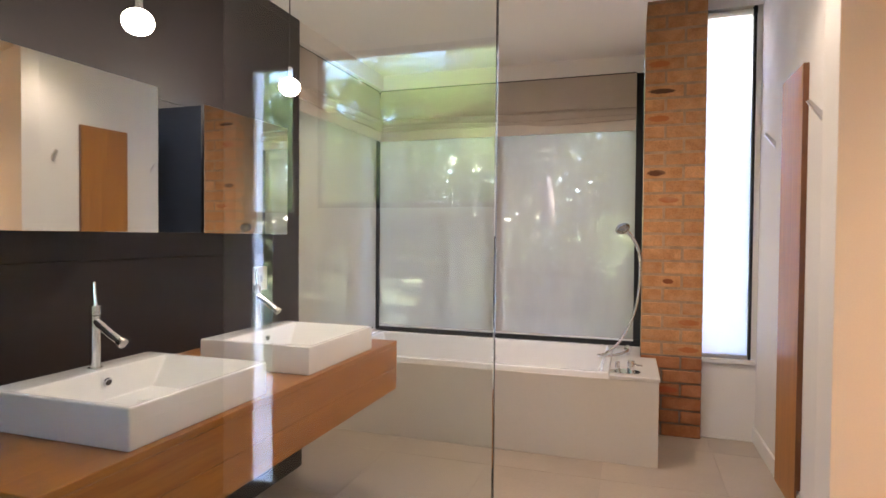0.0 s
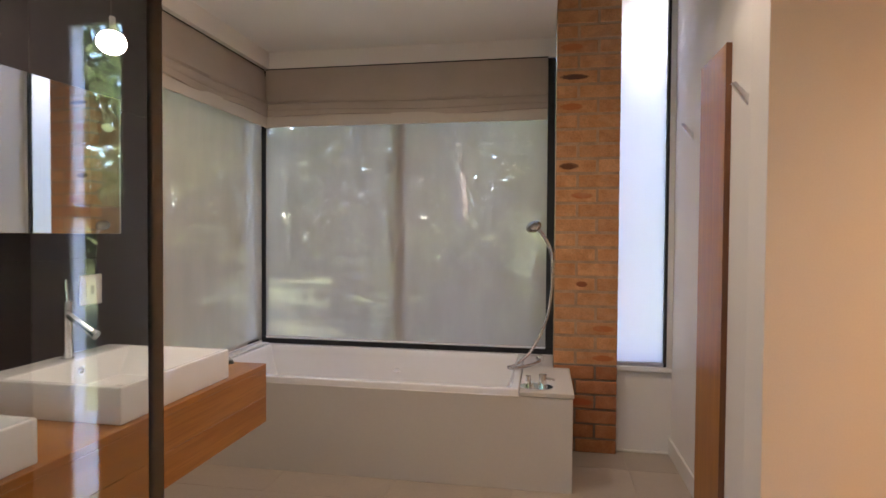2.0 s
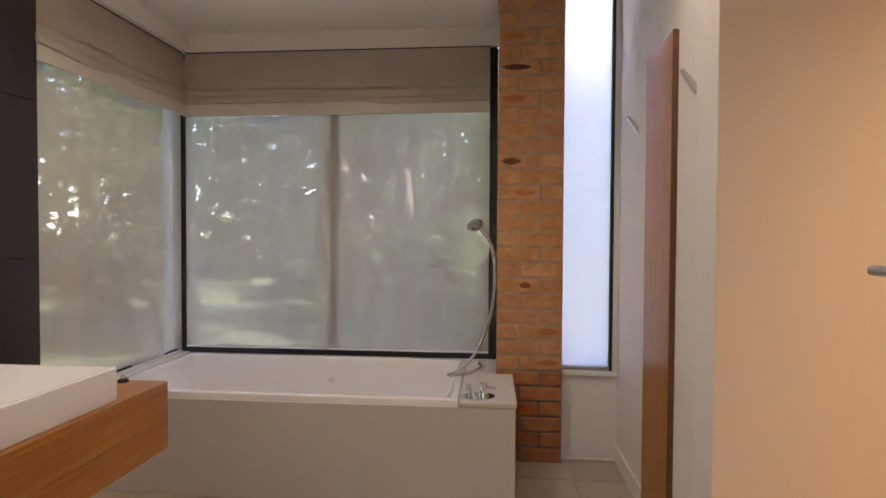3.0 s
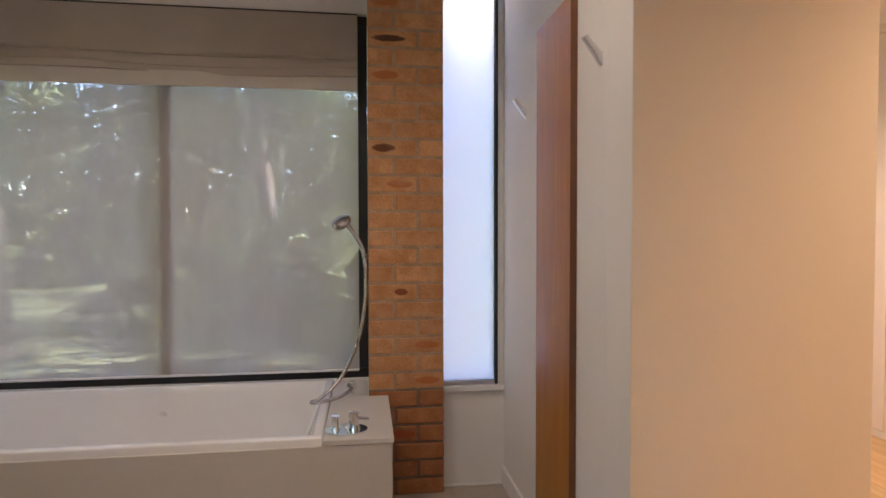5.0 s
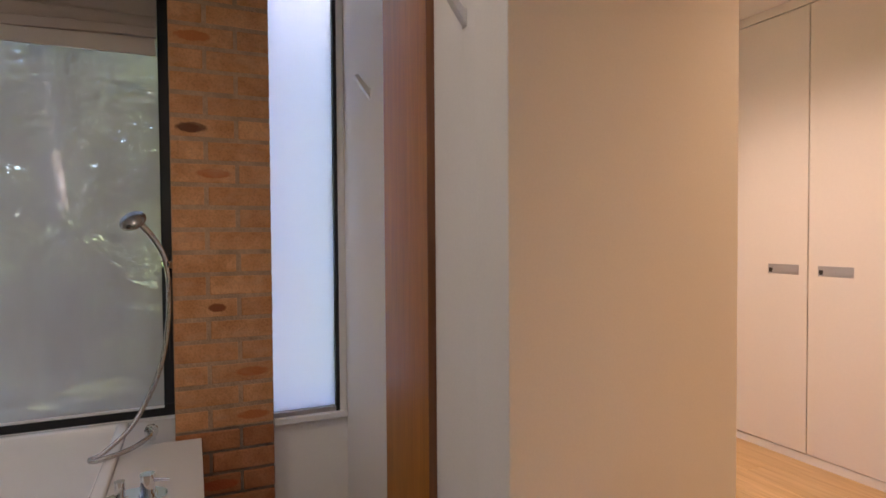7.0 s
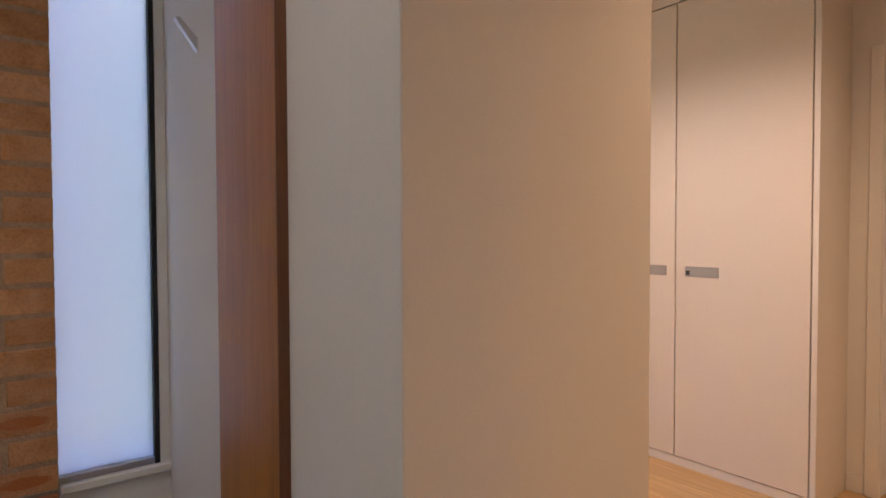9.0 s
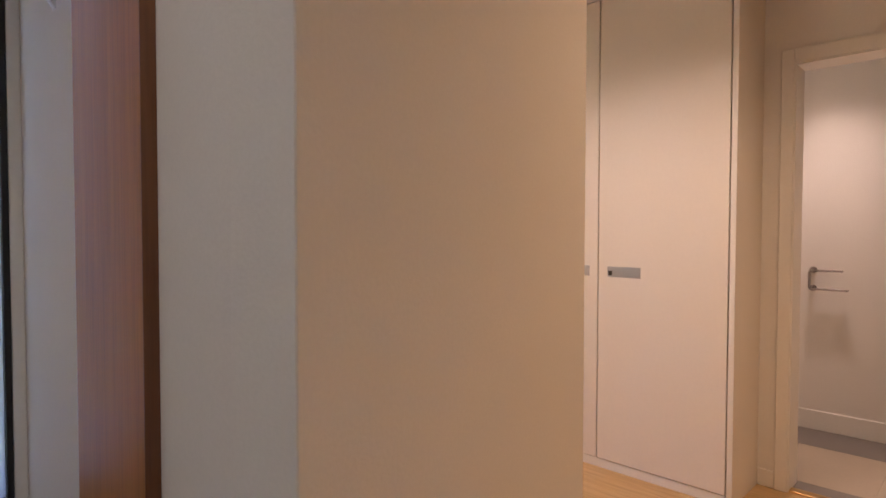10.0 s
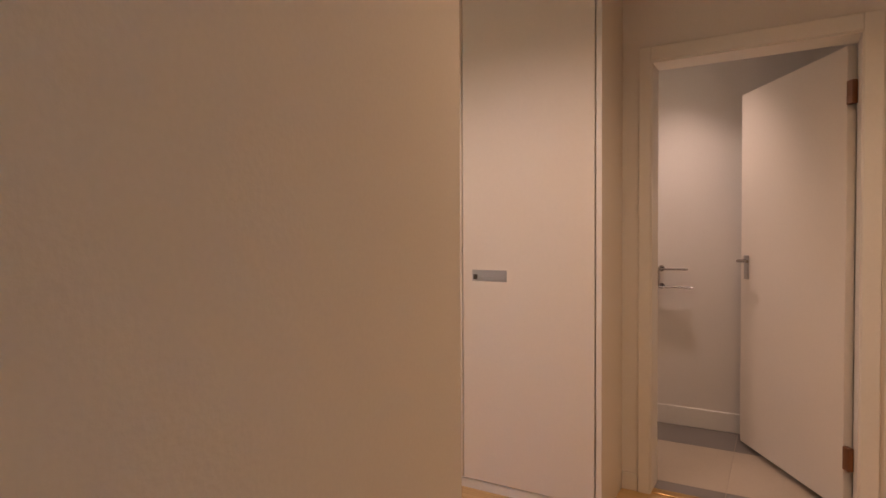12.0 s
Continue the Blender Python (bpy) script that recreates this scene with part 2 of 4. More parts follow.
BLINDBAND = surface("pale_blind_band", (0.60, 0.55, 0.49), 0.9, vary=0.04, coarse=3, fine=220, bump=0.1)
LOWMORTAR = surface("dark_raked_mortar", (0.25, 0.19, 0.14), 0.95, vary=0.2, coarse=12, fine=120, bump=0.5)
MORTAR = surface("grey_mortar", (0.45, 0.295, 0.175), 0.95, vary=0.16, coarse=12, fine=120, bump=0.5)
WARDROBE = surface("cream_lacquer", (0.78, 0.73, 0.66), 0.42, vary=0.015, coarse=1.2, fine=60, bump=0.01)
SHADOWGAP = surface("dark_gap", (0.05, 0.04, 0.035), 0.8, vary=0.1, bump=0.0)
PLASTIC = surface("white_plastic", (0.78, 0.76, 0.73), 0.35, vary=0.02, bump=0.0)
OPAL = glowing("lit_opal_glass", (1.0, 0.82, 0.62), 4.5)
LENS = glowing("lit_lamp_lens", (1.0, 0.78, 0.50), 3.0)
BRASS = surface("brass_threshold", (0.72, 0.50, 0.22), 0.3, 1.0, vary=0.08, bump=0.02)
BARK = surface("tree_bark", (0.075, 0.062, 0.05), 0.95, vary=0.3, coarse=5, fine=30, bump=0.8, stretch=(1, 1, 0.3))
PALEBARK = surface("pale_bark", (0.30, 0.26, 0.21), 0.9, vary=0.25, coarse=5, fine=30, bump=0.5, stretch=(1, 1, 0.3))
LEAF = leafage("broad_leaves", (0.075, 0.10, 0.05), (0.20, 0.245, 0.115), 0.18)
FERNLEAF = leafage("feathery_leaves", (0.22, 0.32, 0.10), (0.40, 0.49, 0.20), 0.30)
GRASS = surface("lawn", (0.10, 0.12, 0.050), 0.95, vary=0.35, coarse=0.5, fine=14, bump=0.6)


# ---- mesh tools ----
def slab(bm, x0, x1, y0, y1, z0, z1, bevel=0.0, segments=1):
    """A box, with its edges broken when bevel is given."""
    r = bmesh.ops.create_cube(bm, size=1.0, matrix=Matrix.Translation(((x0 + x1) / 2, (y0 + y1) / 2, (z0 + z1) / 2)) @ Matrix.Diagonal((x1 - x0, y1 - y0, z1 - z0, 1)))
    if bevel:
        edges = {e for v in r["verts"] for e in v.link_edges}
        bmesh.ops.bevel(bm, geom=list(edges), offset=bevel, segments=segments, affect="EDGES", profile=0.5)
    return bm


def rod(bm, a, b, r0, r1=None, sides=16):
    """A round bar from a to b."""
    a, b = Vector(a), Vector(b)
    turn = (b - a).to_track_quat("Z", "Y").to_matrix().to_4x4()
    bmesh.ops.create_cone(bm, cap_ends=True, segments=sides, radius1=r0, radius2=r0 if r1 is None else r1, depth=(b - a).length, matrix=Matrix.Translation((a + b) / 2) @ turn)
    return bm


def tube(bm, points, radii, sides=10):
    """A bent pipe along points."""
    points = [Vector(p) for p in points]
    rings = []
    for i, p in enumerate(points):
        d = (points[min(i + 1, len(points) - 1)] - points[max(i - 1, 0)]).normalized()
        side = d.cross(Vector((0.31, 0.17, 0.93))).normalized()
        up = side.cross(d)
        r = radii[i] if isinstance(radii, (list, tuple)) else radii
        rings.append([bm.verts.new(p + r * (math.cos(k * 2 * math.pi / sides) * side + math.sin(k * 2 * math.pi / sides) * up)) for k in range(sides)])
    for a, b in zip(rings, rings[1:]):
        for k in range(sides):
            bm.faces.new((a[k], a[(k + 1) % sides], b[(k + 1) % sides], b[k]))
    bm.faces.new(rings[0][::-1])
    bm.faces.new(rings[-1])
    return bm


def curved(points, steps=10):
    """Points of a smooth line through the given ones."""
    p = [Vector(q) for q in points]
    p = [2 * p[0] - p[1], *p, 2 * p[-1] - p[-2]]
    out = []
    for i in range(1, len(p) - 2):
        for k in range(steps):
            u = k / steps
            out.append(0.5 * (2 * p[i] + (p[i + 1] - p[i - 1]) * u + (2 * p[i - 1] - 5 * p[i] + 4 * p[i + 1] - p[i + 2]) * u * u + (3 * p[i] - p[i - 1] - 3 * p[i + 1] + p[i + 2]) * u ** 3))
    out.append(p[-2])
    return out


def mesh_of(name, bm, material, smooth=None):
    bmesh.ops.recalc_face_normals(bm, faces=bm.faces)
    data = bpy.data.meshes.new(name)
    bm.to_mesh(data)
    bm.free()
    data.materials.append(material)
    if smooth:
        data.shade_smooth()
        data.set_sharp_from_angle(angle=radians(smooth))
    return data


def part(name, bm, material, parent, label="", smooth=None):
    ob = new(name, mesh_of(name, bm, material, smooth))
    ob.parent = parent
    if label:
        tagged(ob, label=label)
    return ob


def thing(name, at, label, category, group="", turn=0.0):
    ob = new(name)
    ob.matrix_world = pose(*at, 0, 0, turn)
    return tagged(ob, label, category, group)


def solid(name, bm, material, label, category="", group="", kind="", smooth=None):
    """One mesh that is a whole thing or a piece of the setting."""
    return tagged(new(name, mesh_of(name, bm, material, smooth)), label, category, group, kind)


def B(*a, **k):
    return slab(bmesh.new(), *a, **k)


def R(*a, **k):
    return rod(bmesh.new(), *a, **k)


# ---- plan ----
XW, XR = -1.52, 1.074          # dark wall, right wall of the bathroom
YB, YS, YF = -0.90, 3.30, 4.19  # shower's back wall, tub front, window plane
ZC = 3.0                        # top of the walls, and of the high recess beside the pier
ZL = 2.50                       # bathroom ceiling
ZD = 2.52                       # ceiling of dressing room and toilet
XO = 3.495                      # wardrobe fronts
XT = 3.87                       # wall with the toilet door

# ---- structure ----
solid("subfloor", B(XW - 0.5, 5.6, YB - 0.2, 4.6, -0.30, -0.0025), GROUT, "concrete base under all floors", kind="structure")
solid("ceiling_bathroom", B(XW - 0.4, 1.20, YB - 0.15, 3.25, ZL, ZL + 0.12), CEIL, "plain white plastered ceiling over the bathroom", kind="structure")
solid("ceiling_tub", B(XW - 0.4, 0.398, 3.2505, 4.45, ZL, ZL + 0.12), CEIL, "plain white plastered ceiling over the bathtub", kind="structure")
solid("ceiling_recess", B(0.28, 1.20, 3.14, 4.45, ZC + 0.001, ZC + 0.12), CEIL, "high white ceiling beside the brick pier", kind="structure")
solid("wall_recess_west", B(0.28, 0.396, 3.255, 4.168, ZL + 0.121, ZC), PAINT, "white upper wall of the high recess", kind="structure")
solid("wall_recess_south", B(0.28, 1.20, 3.14, 3.248, ZL + 0.121, ZC), PAINT, "white upper wall of the high recess", kind="structure")
solid("ceiling_dressing", B(1.203, 5.5, YB - 0.15, 4.7, ZD, ZD + 0.15), CEIL, "plain white plastered ceiling over dressing room", kind="structure")


def wall(name, boxes, material, label):
    bm = bmesh.new()
    for b in boxes:
        slab(bm, *b)
    return solid(name, bm, material, label, kind="structure")


dark_wall = wall("wall_west", [(XW - 0.20, XW - 0.008, YB, 2.945, 0, ZL)], DARKJOINT, "dark wall clad in large charcoal tiles behind the vanity")
wall("wall_west_window", [(XW - 0.22, XW - 0.03, 2.95, YF + 0.2, 0, 0.50), (XW - 0.22, XW - 0.01, 2.95, YF + 0.2, 2.385, ZL), (XW - 0.22, XW - 0.10, YF + 0.03, YF + 0.055, 0.5, 2.385)], PAINT, "white wall above and below the side window")
wall("wall_north", [(XW - 0.01, 0.404, YF - 0.02, YF + 0.2, 0, 0.495), (XW - 0.01, 0.404, YF - 0.03, YF + 0.2, 2.385, ZL)], PAINT, "white wall above and below the window over the tub")
wall("wall_north_niche", [(0.7603, XR, 3.93, 4.12, 0, 0.49), (0.7603, XR, 3.90, 4.12, 2.66, ZC), (0.28, 0.4041, 4.17, 4.39, ZL, ZC), (0.406, 0.7601, 4.122, 4.22, 0, ZC)], PAINT, "white wall below and above the narrow frosted window")
wall("wall_east", [(XR, 1.20, 2.66, 4.12, 0, ZC)], PAINT, "white wall with hooks and a timber board")
# wall between bathroom and dressing room, standing slightly out of square
bm = bmesh.new()
slab(bm, 0, 0.906, 0, 0.11, 0, ZL, 0.002)
wall_end = solid("wall_partition", bm, PAINT, "white wall stub between bathroom and dressing room", kind="structure")
wall_end.matrix_world = pose(1.074, 2.549, 0, 0, 0, 11.4)
wall("wall_south", [
    (XW - 0.20, -1.38, YB - 0.05, YB, 0, ZL), (-1.38, -1.13, YB - 0.05, YB, 0, 0.06), (-1.24, -1.13, YB - 0.05, YB, 0.06, 1.33), (-1.38, -1.13, YB - 0.05, YB, 2.03, ZL), (-1.13, -1.02, YB - 0.05, YB, 0, ZL),
    (-1.02, 0.50, YB - 0.05, YB, 0, 1.37), (-1.02, 0.50, YB - 0.05, YB, 2.06, ZL), (0.50, 5.35, YB - 0.05, YB, 0, ZL)], PAINT, "white shower wall with a high window and a tall narrow window")
wall("wall_door_side", [(1.20, 1.30, YB, 0.95, 0, ZC), (1.20, 1.30, 0.95, 2.75, 2.53, ZL + 0.1)], PAINT, "white wall beside the opened bathroom door")
wall("wall_dressing_end", [(1.203, 3.95, 4.55, 4.70, 0, ZD)], PAINT, "white wall at the end of dressing room")
wall("wall_toilet_front", [(XT, XT + 0.15, 2.765, 2.905, 0, ZD), (XT, XT + 0.15, 1.895, 2.765, 2.075, ZD), (XT, XT + 0.15, YB, 1.895, 0, ZD)], PAINT, "white wall with the toilet doorway")
wall("wall_toilet_back", [(5.00, 5.14, YB, 3.18, 0, ZD)], PAINT, "plain white back wall of the toilet room")
wall("wall_toilet_left", [(XT + 0.15, 5.00, 3.06, 3.18, 0, ZD), (XT + 0.03, XT + 0.15, 2.906, 3.18, 0, ZD)], PAINT, "plain white side wall of the toilet room")
wall("wall_toilet_right", [(XT + 0.15, 5.00, 1.20, 1.32, 0, ZD)], PAINT, "plain white wall behind the toilet door")

# skirtings
for name, box in (("baseboard_east", (XR - 0.014, XR, 2.60, 3.93, 0, 0.095)), ("baseboard_niche", (0.765, XR - 0.014, 3.918, 3.93, 0, 0.012)),
                  ("baseboard_toilet", (4.986, 5.00, 1.32, 3.06, 0, 0.122)), ("baseboard_doorway", (XT - 0.012, XT, 2.792, 2.866, 0, 0.085)),
                  ("baseboard_west", (XW - 0.03, XW - 0.018, 2.95, YS, 0, 0.09))):
    solid(name, B(*box, bevel=0.003), TRIM, "white painted timber skirting along the wall", kind="structure")

# ---- windows ----
def bar_frame(parent, axis, fixed, depth, a0, a1, z0, z1, w, material):
    """Four bars of a window frame in the plane axis = fixed."""
    for u0, u1, v0, v1 in ((a0, a1, z0, z0 + w), (a0, a1, z1 - w, z1), (a0, a0 + w, z0 + w, z1 - w), (a1 - w, a1, z0 + w, z1 - w)):
        box = (u0, u1, fixed, fixed + depth, v0, v1) if axis == "y" else (fixed, fixed + depth, u0, u1, v0, v1)
        part("window_frame", B(*box, bevel=0.003), material, parent)


def window(name, label):
    ob = new(name)
    return tagged(ob, label, "window", kind="structure")


win = window("window_1", "large black-framed window above the bathtub")
bar_frame(win, "y", YF, 0.05, XW - 0.095, 0.404, 0.495, 2.385, 0.05, BLACKFRAME)
pane = part("pane", B(XW - 0.04, 0.352, YF + 0.022, YF + 0.028, 0.54, 2.345), PANE, win)
pane.visible_shadow = False
part("mullion", B(-0.632, -0.575, YF + 0.004, YF + 0.05, 0.546, 2.334, bevel=0.003), BLACKFRAME, win)
win = window("window_2", "black-framed side window beside the bathtub")
bar_frame(win, "x", XW - 0.12, 0.04, 2.955, YF - 0.005, 0.50, 2.385, 0.03, BLACKFRAME)
pane = part("pane", B(XW - 0.103, XW - 0.097, 2.98, YF - 0.03, 0.53, 2.36), PANE, win)
pane.visible_shadow = False
win = window("window_3", "tall narrow frosted window beside the brick pier")
part("window_frame", B(1.026, 1.042, 3.925, 3.975, 0.50, 2.655, bevel=0.002), BLACKFRAME, win, "slim black window frame")
part("window_frame", B(0.7603, 1.026, 3.935, 3.975, 2.63, 2.655, bevel=0.002), BLACKFRAME, win)
part("window_frame", B(0.7603, 1.026, 3.925, 3.965, 0.505, 0.525, bevel=0.002), STEEL, win, "silver bottom rail")
part("pane", B(0.7603, 1.026, 3.95, 3.957, 0.525, 2.63), FROST, win, "frosted pane glowing with daylight")
part("window_reveal", B(1.042, XR, 3.93, 3.98, 0.49, 2.66, bevel=0.002), TRIM, win)
part("window_sill", B(0.766, XR - 0.002, 3.905, 3.985, 0.478, 0.504, bevel=0.003), TRIM, win, "white sill board")
rb = thing("roller_blind", (0.764, 3.912, 2.628), "white translucent roller blind rolled above the narrow window", "blind")
part("roller", tube(bmesh.new(), [(0.004, 0, 0), (0.252, 0, 0)], 0.016, 18), PLASTIC, rb, smooth=50)
part("bracket", B(0.254, 0.276, -0.018, 0.020, -0.020, 0.030, bevel=0.002), BLACKFRAME, rb, "black end bracket")
win = window("window_4", "high clear shower window with trees outside")
bar_frame(win, "y", YB - 0.045, 0.040, -1.02, 0.50, 1.37, 2.06, 0.025, BLACKFRAME)
pane = part("pane", B(-0.995, 0.475, YB - 0.028, YB - 0.022, 1.395, 2.035), PANE, win)
pane.visible_shadow = False
win = window("window_5", "tall narrow clear window with a white frame")
bar_frame(win, "y", YB - 0.045, 0.04, -1.38, -1.13, 1.33, 2.03, 0.02, TRIM)
bar_frame(win, "y", YB - 0.045, 0.04, -1.38, -1.24, 0.06, 1.328, 0.015, TRIM)
part("pane", B(-1.36, -1.318, YB - 0.028, YB - 0.022, 1.35, 2.01), FROST, win, "frosted edge pane")
part("pane", B(-1.365, -1.318, YB - 0.028, YB - 0.022, 0.075, 1.313), FROST, win, "frosted edge pane")
part("pane", B(-1.316, -1.255, YB - 0.028, YB - 0.022, 0.075, 0.60), FROST, win, "frosted lower pane")
for x1, z0, z1 in ((-1.15, 1.35, 2.01), (-1.255, 0.602, 1.313)):
    pane = part("pane", B(-1.316, x1, YB - 0.028, YB - 0.022, z0, z1), PANE, win)
    pane.visible_shadow = False


# ---- blinds ----
def folded_blind(length):
    """A raised roman blind along x, hanging in folds below its head rail."""
    bm = bmesh.new()
    prof = [(0.0, 0.315), (-0.012, 0.27), (-0.022, 0.20), (-0.034, 0.125), (-0.040, 0.085), (-0.030, 0.072), (-0.046, 0.062), (-0.050, 0.035), (-0.042, 0.018), (-0.052, 0.012), (-0.048, -0.02),
            (-0.030, -0.022), (-0.026, 0.05), (-0.008, 0.06), (0.0, 0.10)]
    cols = []
    n = 40
    for i in range(n + 1):
        u = i / n
        sag = 0.010 * math.sin(u * 7.0) * math.sin(u * 2.1 + 0.4)
        cols.append([bm.verts.new((u * length, y * (1 + 0.25 * math.sin(u * 9 + z * 20)), z + sag * (1 - z / 0.315))) for y, z in prof])
    for a, b in zip(cols, cols[1:]):
        for k in range(len(prof)):
            j = (k + 1) % len(prof)
            bm.faces.new((a[k], a[j], b[j], b[k]))
    bm.faces.new(cols[0])
    bm.faces.new(cols[-1][::-1])
    return bm


for turn, at, length, label in ((0, (XW - 0.03, YF - 0.032, 2.068), 1.905, "raised beige linen roman blind over the bathtub window"), (-90, (XW - 0.048, YF - 0.03, 2.068), 1.222, "raised beige linen roman blind on the side window")):
    t = thing("roman_blind", at, label, "blind", "roman blinds", turn)
    if turn:
        t.matrix_world = pose(*at, 0, 0, 0) @ Matrix(((0, -1, 0, 0), (-1, 0, 0, 0), (0, 0, 1, 0), (0, 0, 0, 1)))
    part("folded_cloth", folded_blind(length), BLIND, t, smooth=50)
    part("head_rail", B(0, length, -0.004, 0.018, 0.309, 0.316), BLACKFRAME, t, "dark head rail")
    part("hem_band", B(0.004, length - 0.004, -0.040, -0.032, -0.088, -0.012, bevel=0.002), BLINDBAND, t, "paler hem band")
for turn, at, length, label in ((0, (XW - 0.042, YF - 0.010, 0.545), 1.918, "sheer grey sun screen drawn down over the bathtub window"), (1, (XW - 0.078, YF - 0.006, 0.515), 1.232, "sheer grey sun screen drawn down over the side window")):
    t = thing("sun_screen", at, label, "blind", "sun screens")
    if turn:
        t.matrix_world = pose(*at, 0, 0, 0) @ Matrix(((0, -1, 0, 0), (-1, 0, 0, 0), (0, 0, 1, 0), (0, 0, 0, 1)))
    bm = bmesh.new()
    grid = [[bm.verts.new((i / 24 * length, 0.004 * math.sin(i * 0.7), k * 1.80)) for k in range(2)] for i in range(25)]
    for a, b in zip(grid, grid[1:]):
        bm.faces.new((a[0], b[0], b[1], a[1]))
    cloth = part("cloth", bm, SLANTVIEW if turn else SCREEN, t, smooth=80)
    part("bottom_bar", B(0, length, -0.006, 0.006, -0.012, 0.0, bevel=0.003), PLASTIC, t, "white bottom bar")

# ---- glass shower screen ----
screen = thing("shower_screen", (0.17, 0.695, 0.0), "clear frameless glass shower screen standing on the floor", "shower screen")
part("pane", B(-1.685, 0, -0.005, 0.005, 0.012, 2.46, bevel=0.0012), GLASS, screen)
part("floor_channel", B(-1.685, 0, -0.010, 0.010, 0.0, 0.012), STEEL, screen, "brushed steel floor channel")
part("ceiling_channel", B(-1.685, 0, -0.010, 0.010, 2.46, 2.498), STEEL, screen, "brushed steel ceiling channel")


# ---- vanity ----
VZ, VX, V0, V1 = 0.735, -0.755, 0.80, 2.605
van = thing("wall_hung_vanity", (XW, V0, VZ), "wall-hung oak vanity with two drawer rows", "vanity")
part("countertop", B(0.004, VX - XW, 0, V1 - V0, -0.022, 0, bevel=0.0015), OAK, van, "oak worktop")
part("body", B(0.004, VX - XW - 0.020, 0.002, V1 - V0 - 0.002, -0.235, -0.024), OAK, van)
for y0, y1 in ((0, V1 - V0),):
    for z0, z1 in ((-0.1295, -0.0225), (-0.235, -0.131)):
        part("drawer_front", B(VX - XW - 0.019, VX - XW, y0, y1, z0, z1, bevel=0.001), OAK, van)


bx = thing("plumbing_box", (XW, V0, 0), "low dark tiled boxing under the vanity", "wall boxing")
part("front", B(0.002, 0.175, 0.0, 1.90, 0.002, VZ - 0.237, bevel=0.002), DARKTILE, bx)


def basin():
    """Rectangular vessel with sloping inner ends and a rear shelf."""
    bm = bmesh.new()
    L, D, H = 0.535, 0.485, 0.105
    slab(bm, -L / 2, L / 2, -D, 0, 0, H)
    top = [f for f in bm.faces if f.normal.z > 0.9]
    r = bmesh.ops.inset_region(bm, faces=top, thickness=0.020)
    inner = top[0]
    for v in inner.verts:
        if v.co.y > -0.1:
            v.co.y -= 0.085
    r = bmesh.ops.extrude_discrete_faces(bm, faces=[inner])
    f = r["faces"][0]
    for v in f.verts:
        v.co.z -= 0.082
        v.co.x *= 0.60
        v.co.y = -0.26 + (v.co.y + 0.26) * 0.78
    bmesh.ops.bevel(bm, geom=list(bm.edges), offset=0.006, segments=3, affect="EDGES", profile=0.6)
    return bm


def tap(parent):
    body = part("tap", R((0.01, -0.06, 0.105), (0.01, -0.06, 0.265), 0.0150, sides=24), CHROME, parent, "tall chrome single-lever mixer tap", smooth=40)
    part("tap_foot", R((0.01, -0.06, 0.104), (0.01, -0.06, 0.109), 0.021, sides=24), CHROME, body, smooth=40)
    part("spout", tube(bmesh.new(), [(0.01, -0.06, 0.252), (0.01, -0.160, 0.192)], 0.0130, 20), CHROME, body, smooth=40)
    part("nozzle", tube(bmesh.new(), [(0.01, -0.157, 0.194), (0.01, -0.170, 0.186)], 0.0155, 20), SMOKED, body, smooth=40)
    part("cap", R((0.01, -0.06, 0.267), (0.01, -0.06, 0.296), 0.0158, sides=24), CHROME, body, smooth=40)
    part("lever", tube(bmesh.new(), [(0.01, -0.062, 0.295), (0.012, -0.056, 0.330), (0.016, -0.050, 0.365)], [0.0065, 0.0055, 0.005], 10), CHROME, body, "slim upright lever", smooth=40)


def make_basin(y):
    b = thing("vessel_basin", (-1.262, y, VZ), "white rectangular ceramic basin on the oak vanity", "basin", "basins on the vanity", 0)
    b.matrix_world = pose(-1.262, y, VZ, 0, 0, 90)
    part("bowl", basin(), CERAMIC, b, smooth=35)
    ring = part("overflow", tube(bmesh.new(), [(0, -0.118, 0.072), (0, -0.124, 0.070)], 0.014, 20), CHROME, b, "chrome overflow ring", smooth=40)
    # a near-black disc over the ring paints the shade inside the overflow
    part("overflow_hole_shade", tube(bmesh.new(), [(0, -0.1242, 0.0700), (0, -0.1252, 0.0696)], 0.009, 16), SHADOWGAP, ring)
    part("drain", R((0, -0.26, 0.0232), (0, -0.26, 0.027), 0.022, sides=20), CHROME, b, smooth=40)
    tap(b)
    return b


first = make_basin(1.308)
copy_thing(first, pose(-1.262, 2.098, VZ, 0, 0, 90))


pg = thing("rubber_plug", (-0.90, 2.575, VZ), "small black rubber plug lying on the vanity", "plug")
part("stopper", R((0, 0, 0), (0, 0, 0.012), 0.019, 0.015, 18), BLACKFRAME, pg, smooth=40)
part("ring", tube(bmesh.new(), [(0.008 * math.cos(a * math.pi / 8), 0, 0.015 + 0.008 * math.sin(a * math.pi / 8)) for a in range(17)], 0.0015, 6), CHROME, pg, smooth=60)


# ---- mirror cabinets ----
def make_cabinet(y0, y1, label):
    c = thing("mirror_cabinet", (XW, y0, 1.255), label, "mirror cabinet", "mirror cabinets over the basins")
    part("body", B(0.0, 0.212, 0.002, y1 - y0 - 0.002, 0, 0.508, bevel=0.001), NAVY, c, "dark blue cabinet sides")
    door = part("mirror_door", B(0, 0.016, 0, y1 - y0, -0.002, 0.510, bevel=0.001), MIRROR, c, "mirrored door, barely ajar")
    door.matrix_local = pose(0.214, 0.0, 0, 0, 0, -2.6)
    return c


make_cabinet(1.05, 1.628, "wall-hung mirror cabinet with dark blue sides above the first basin")
make_cabinet(1.888, 2.435, "wall-hung mirror cabinet with dark blue sides beside the window")


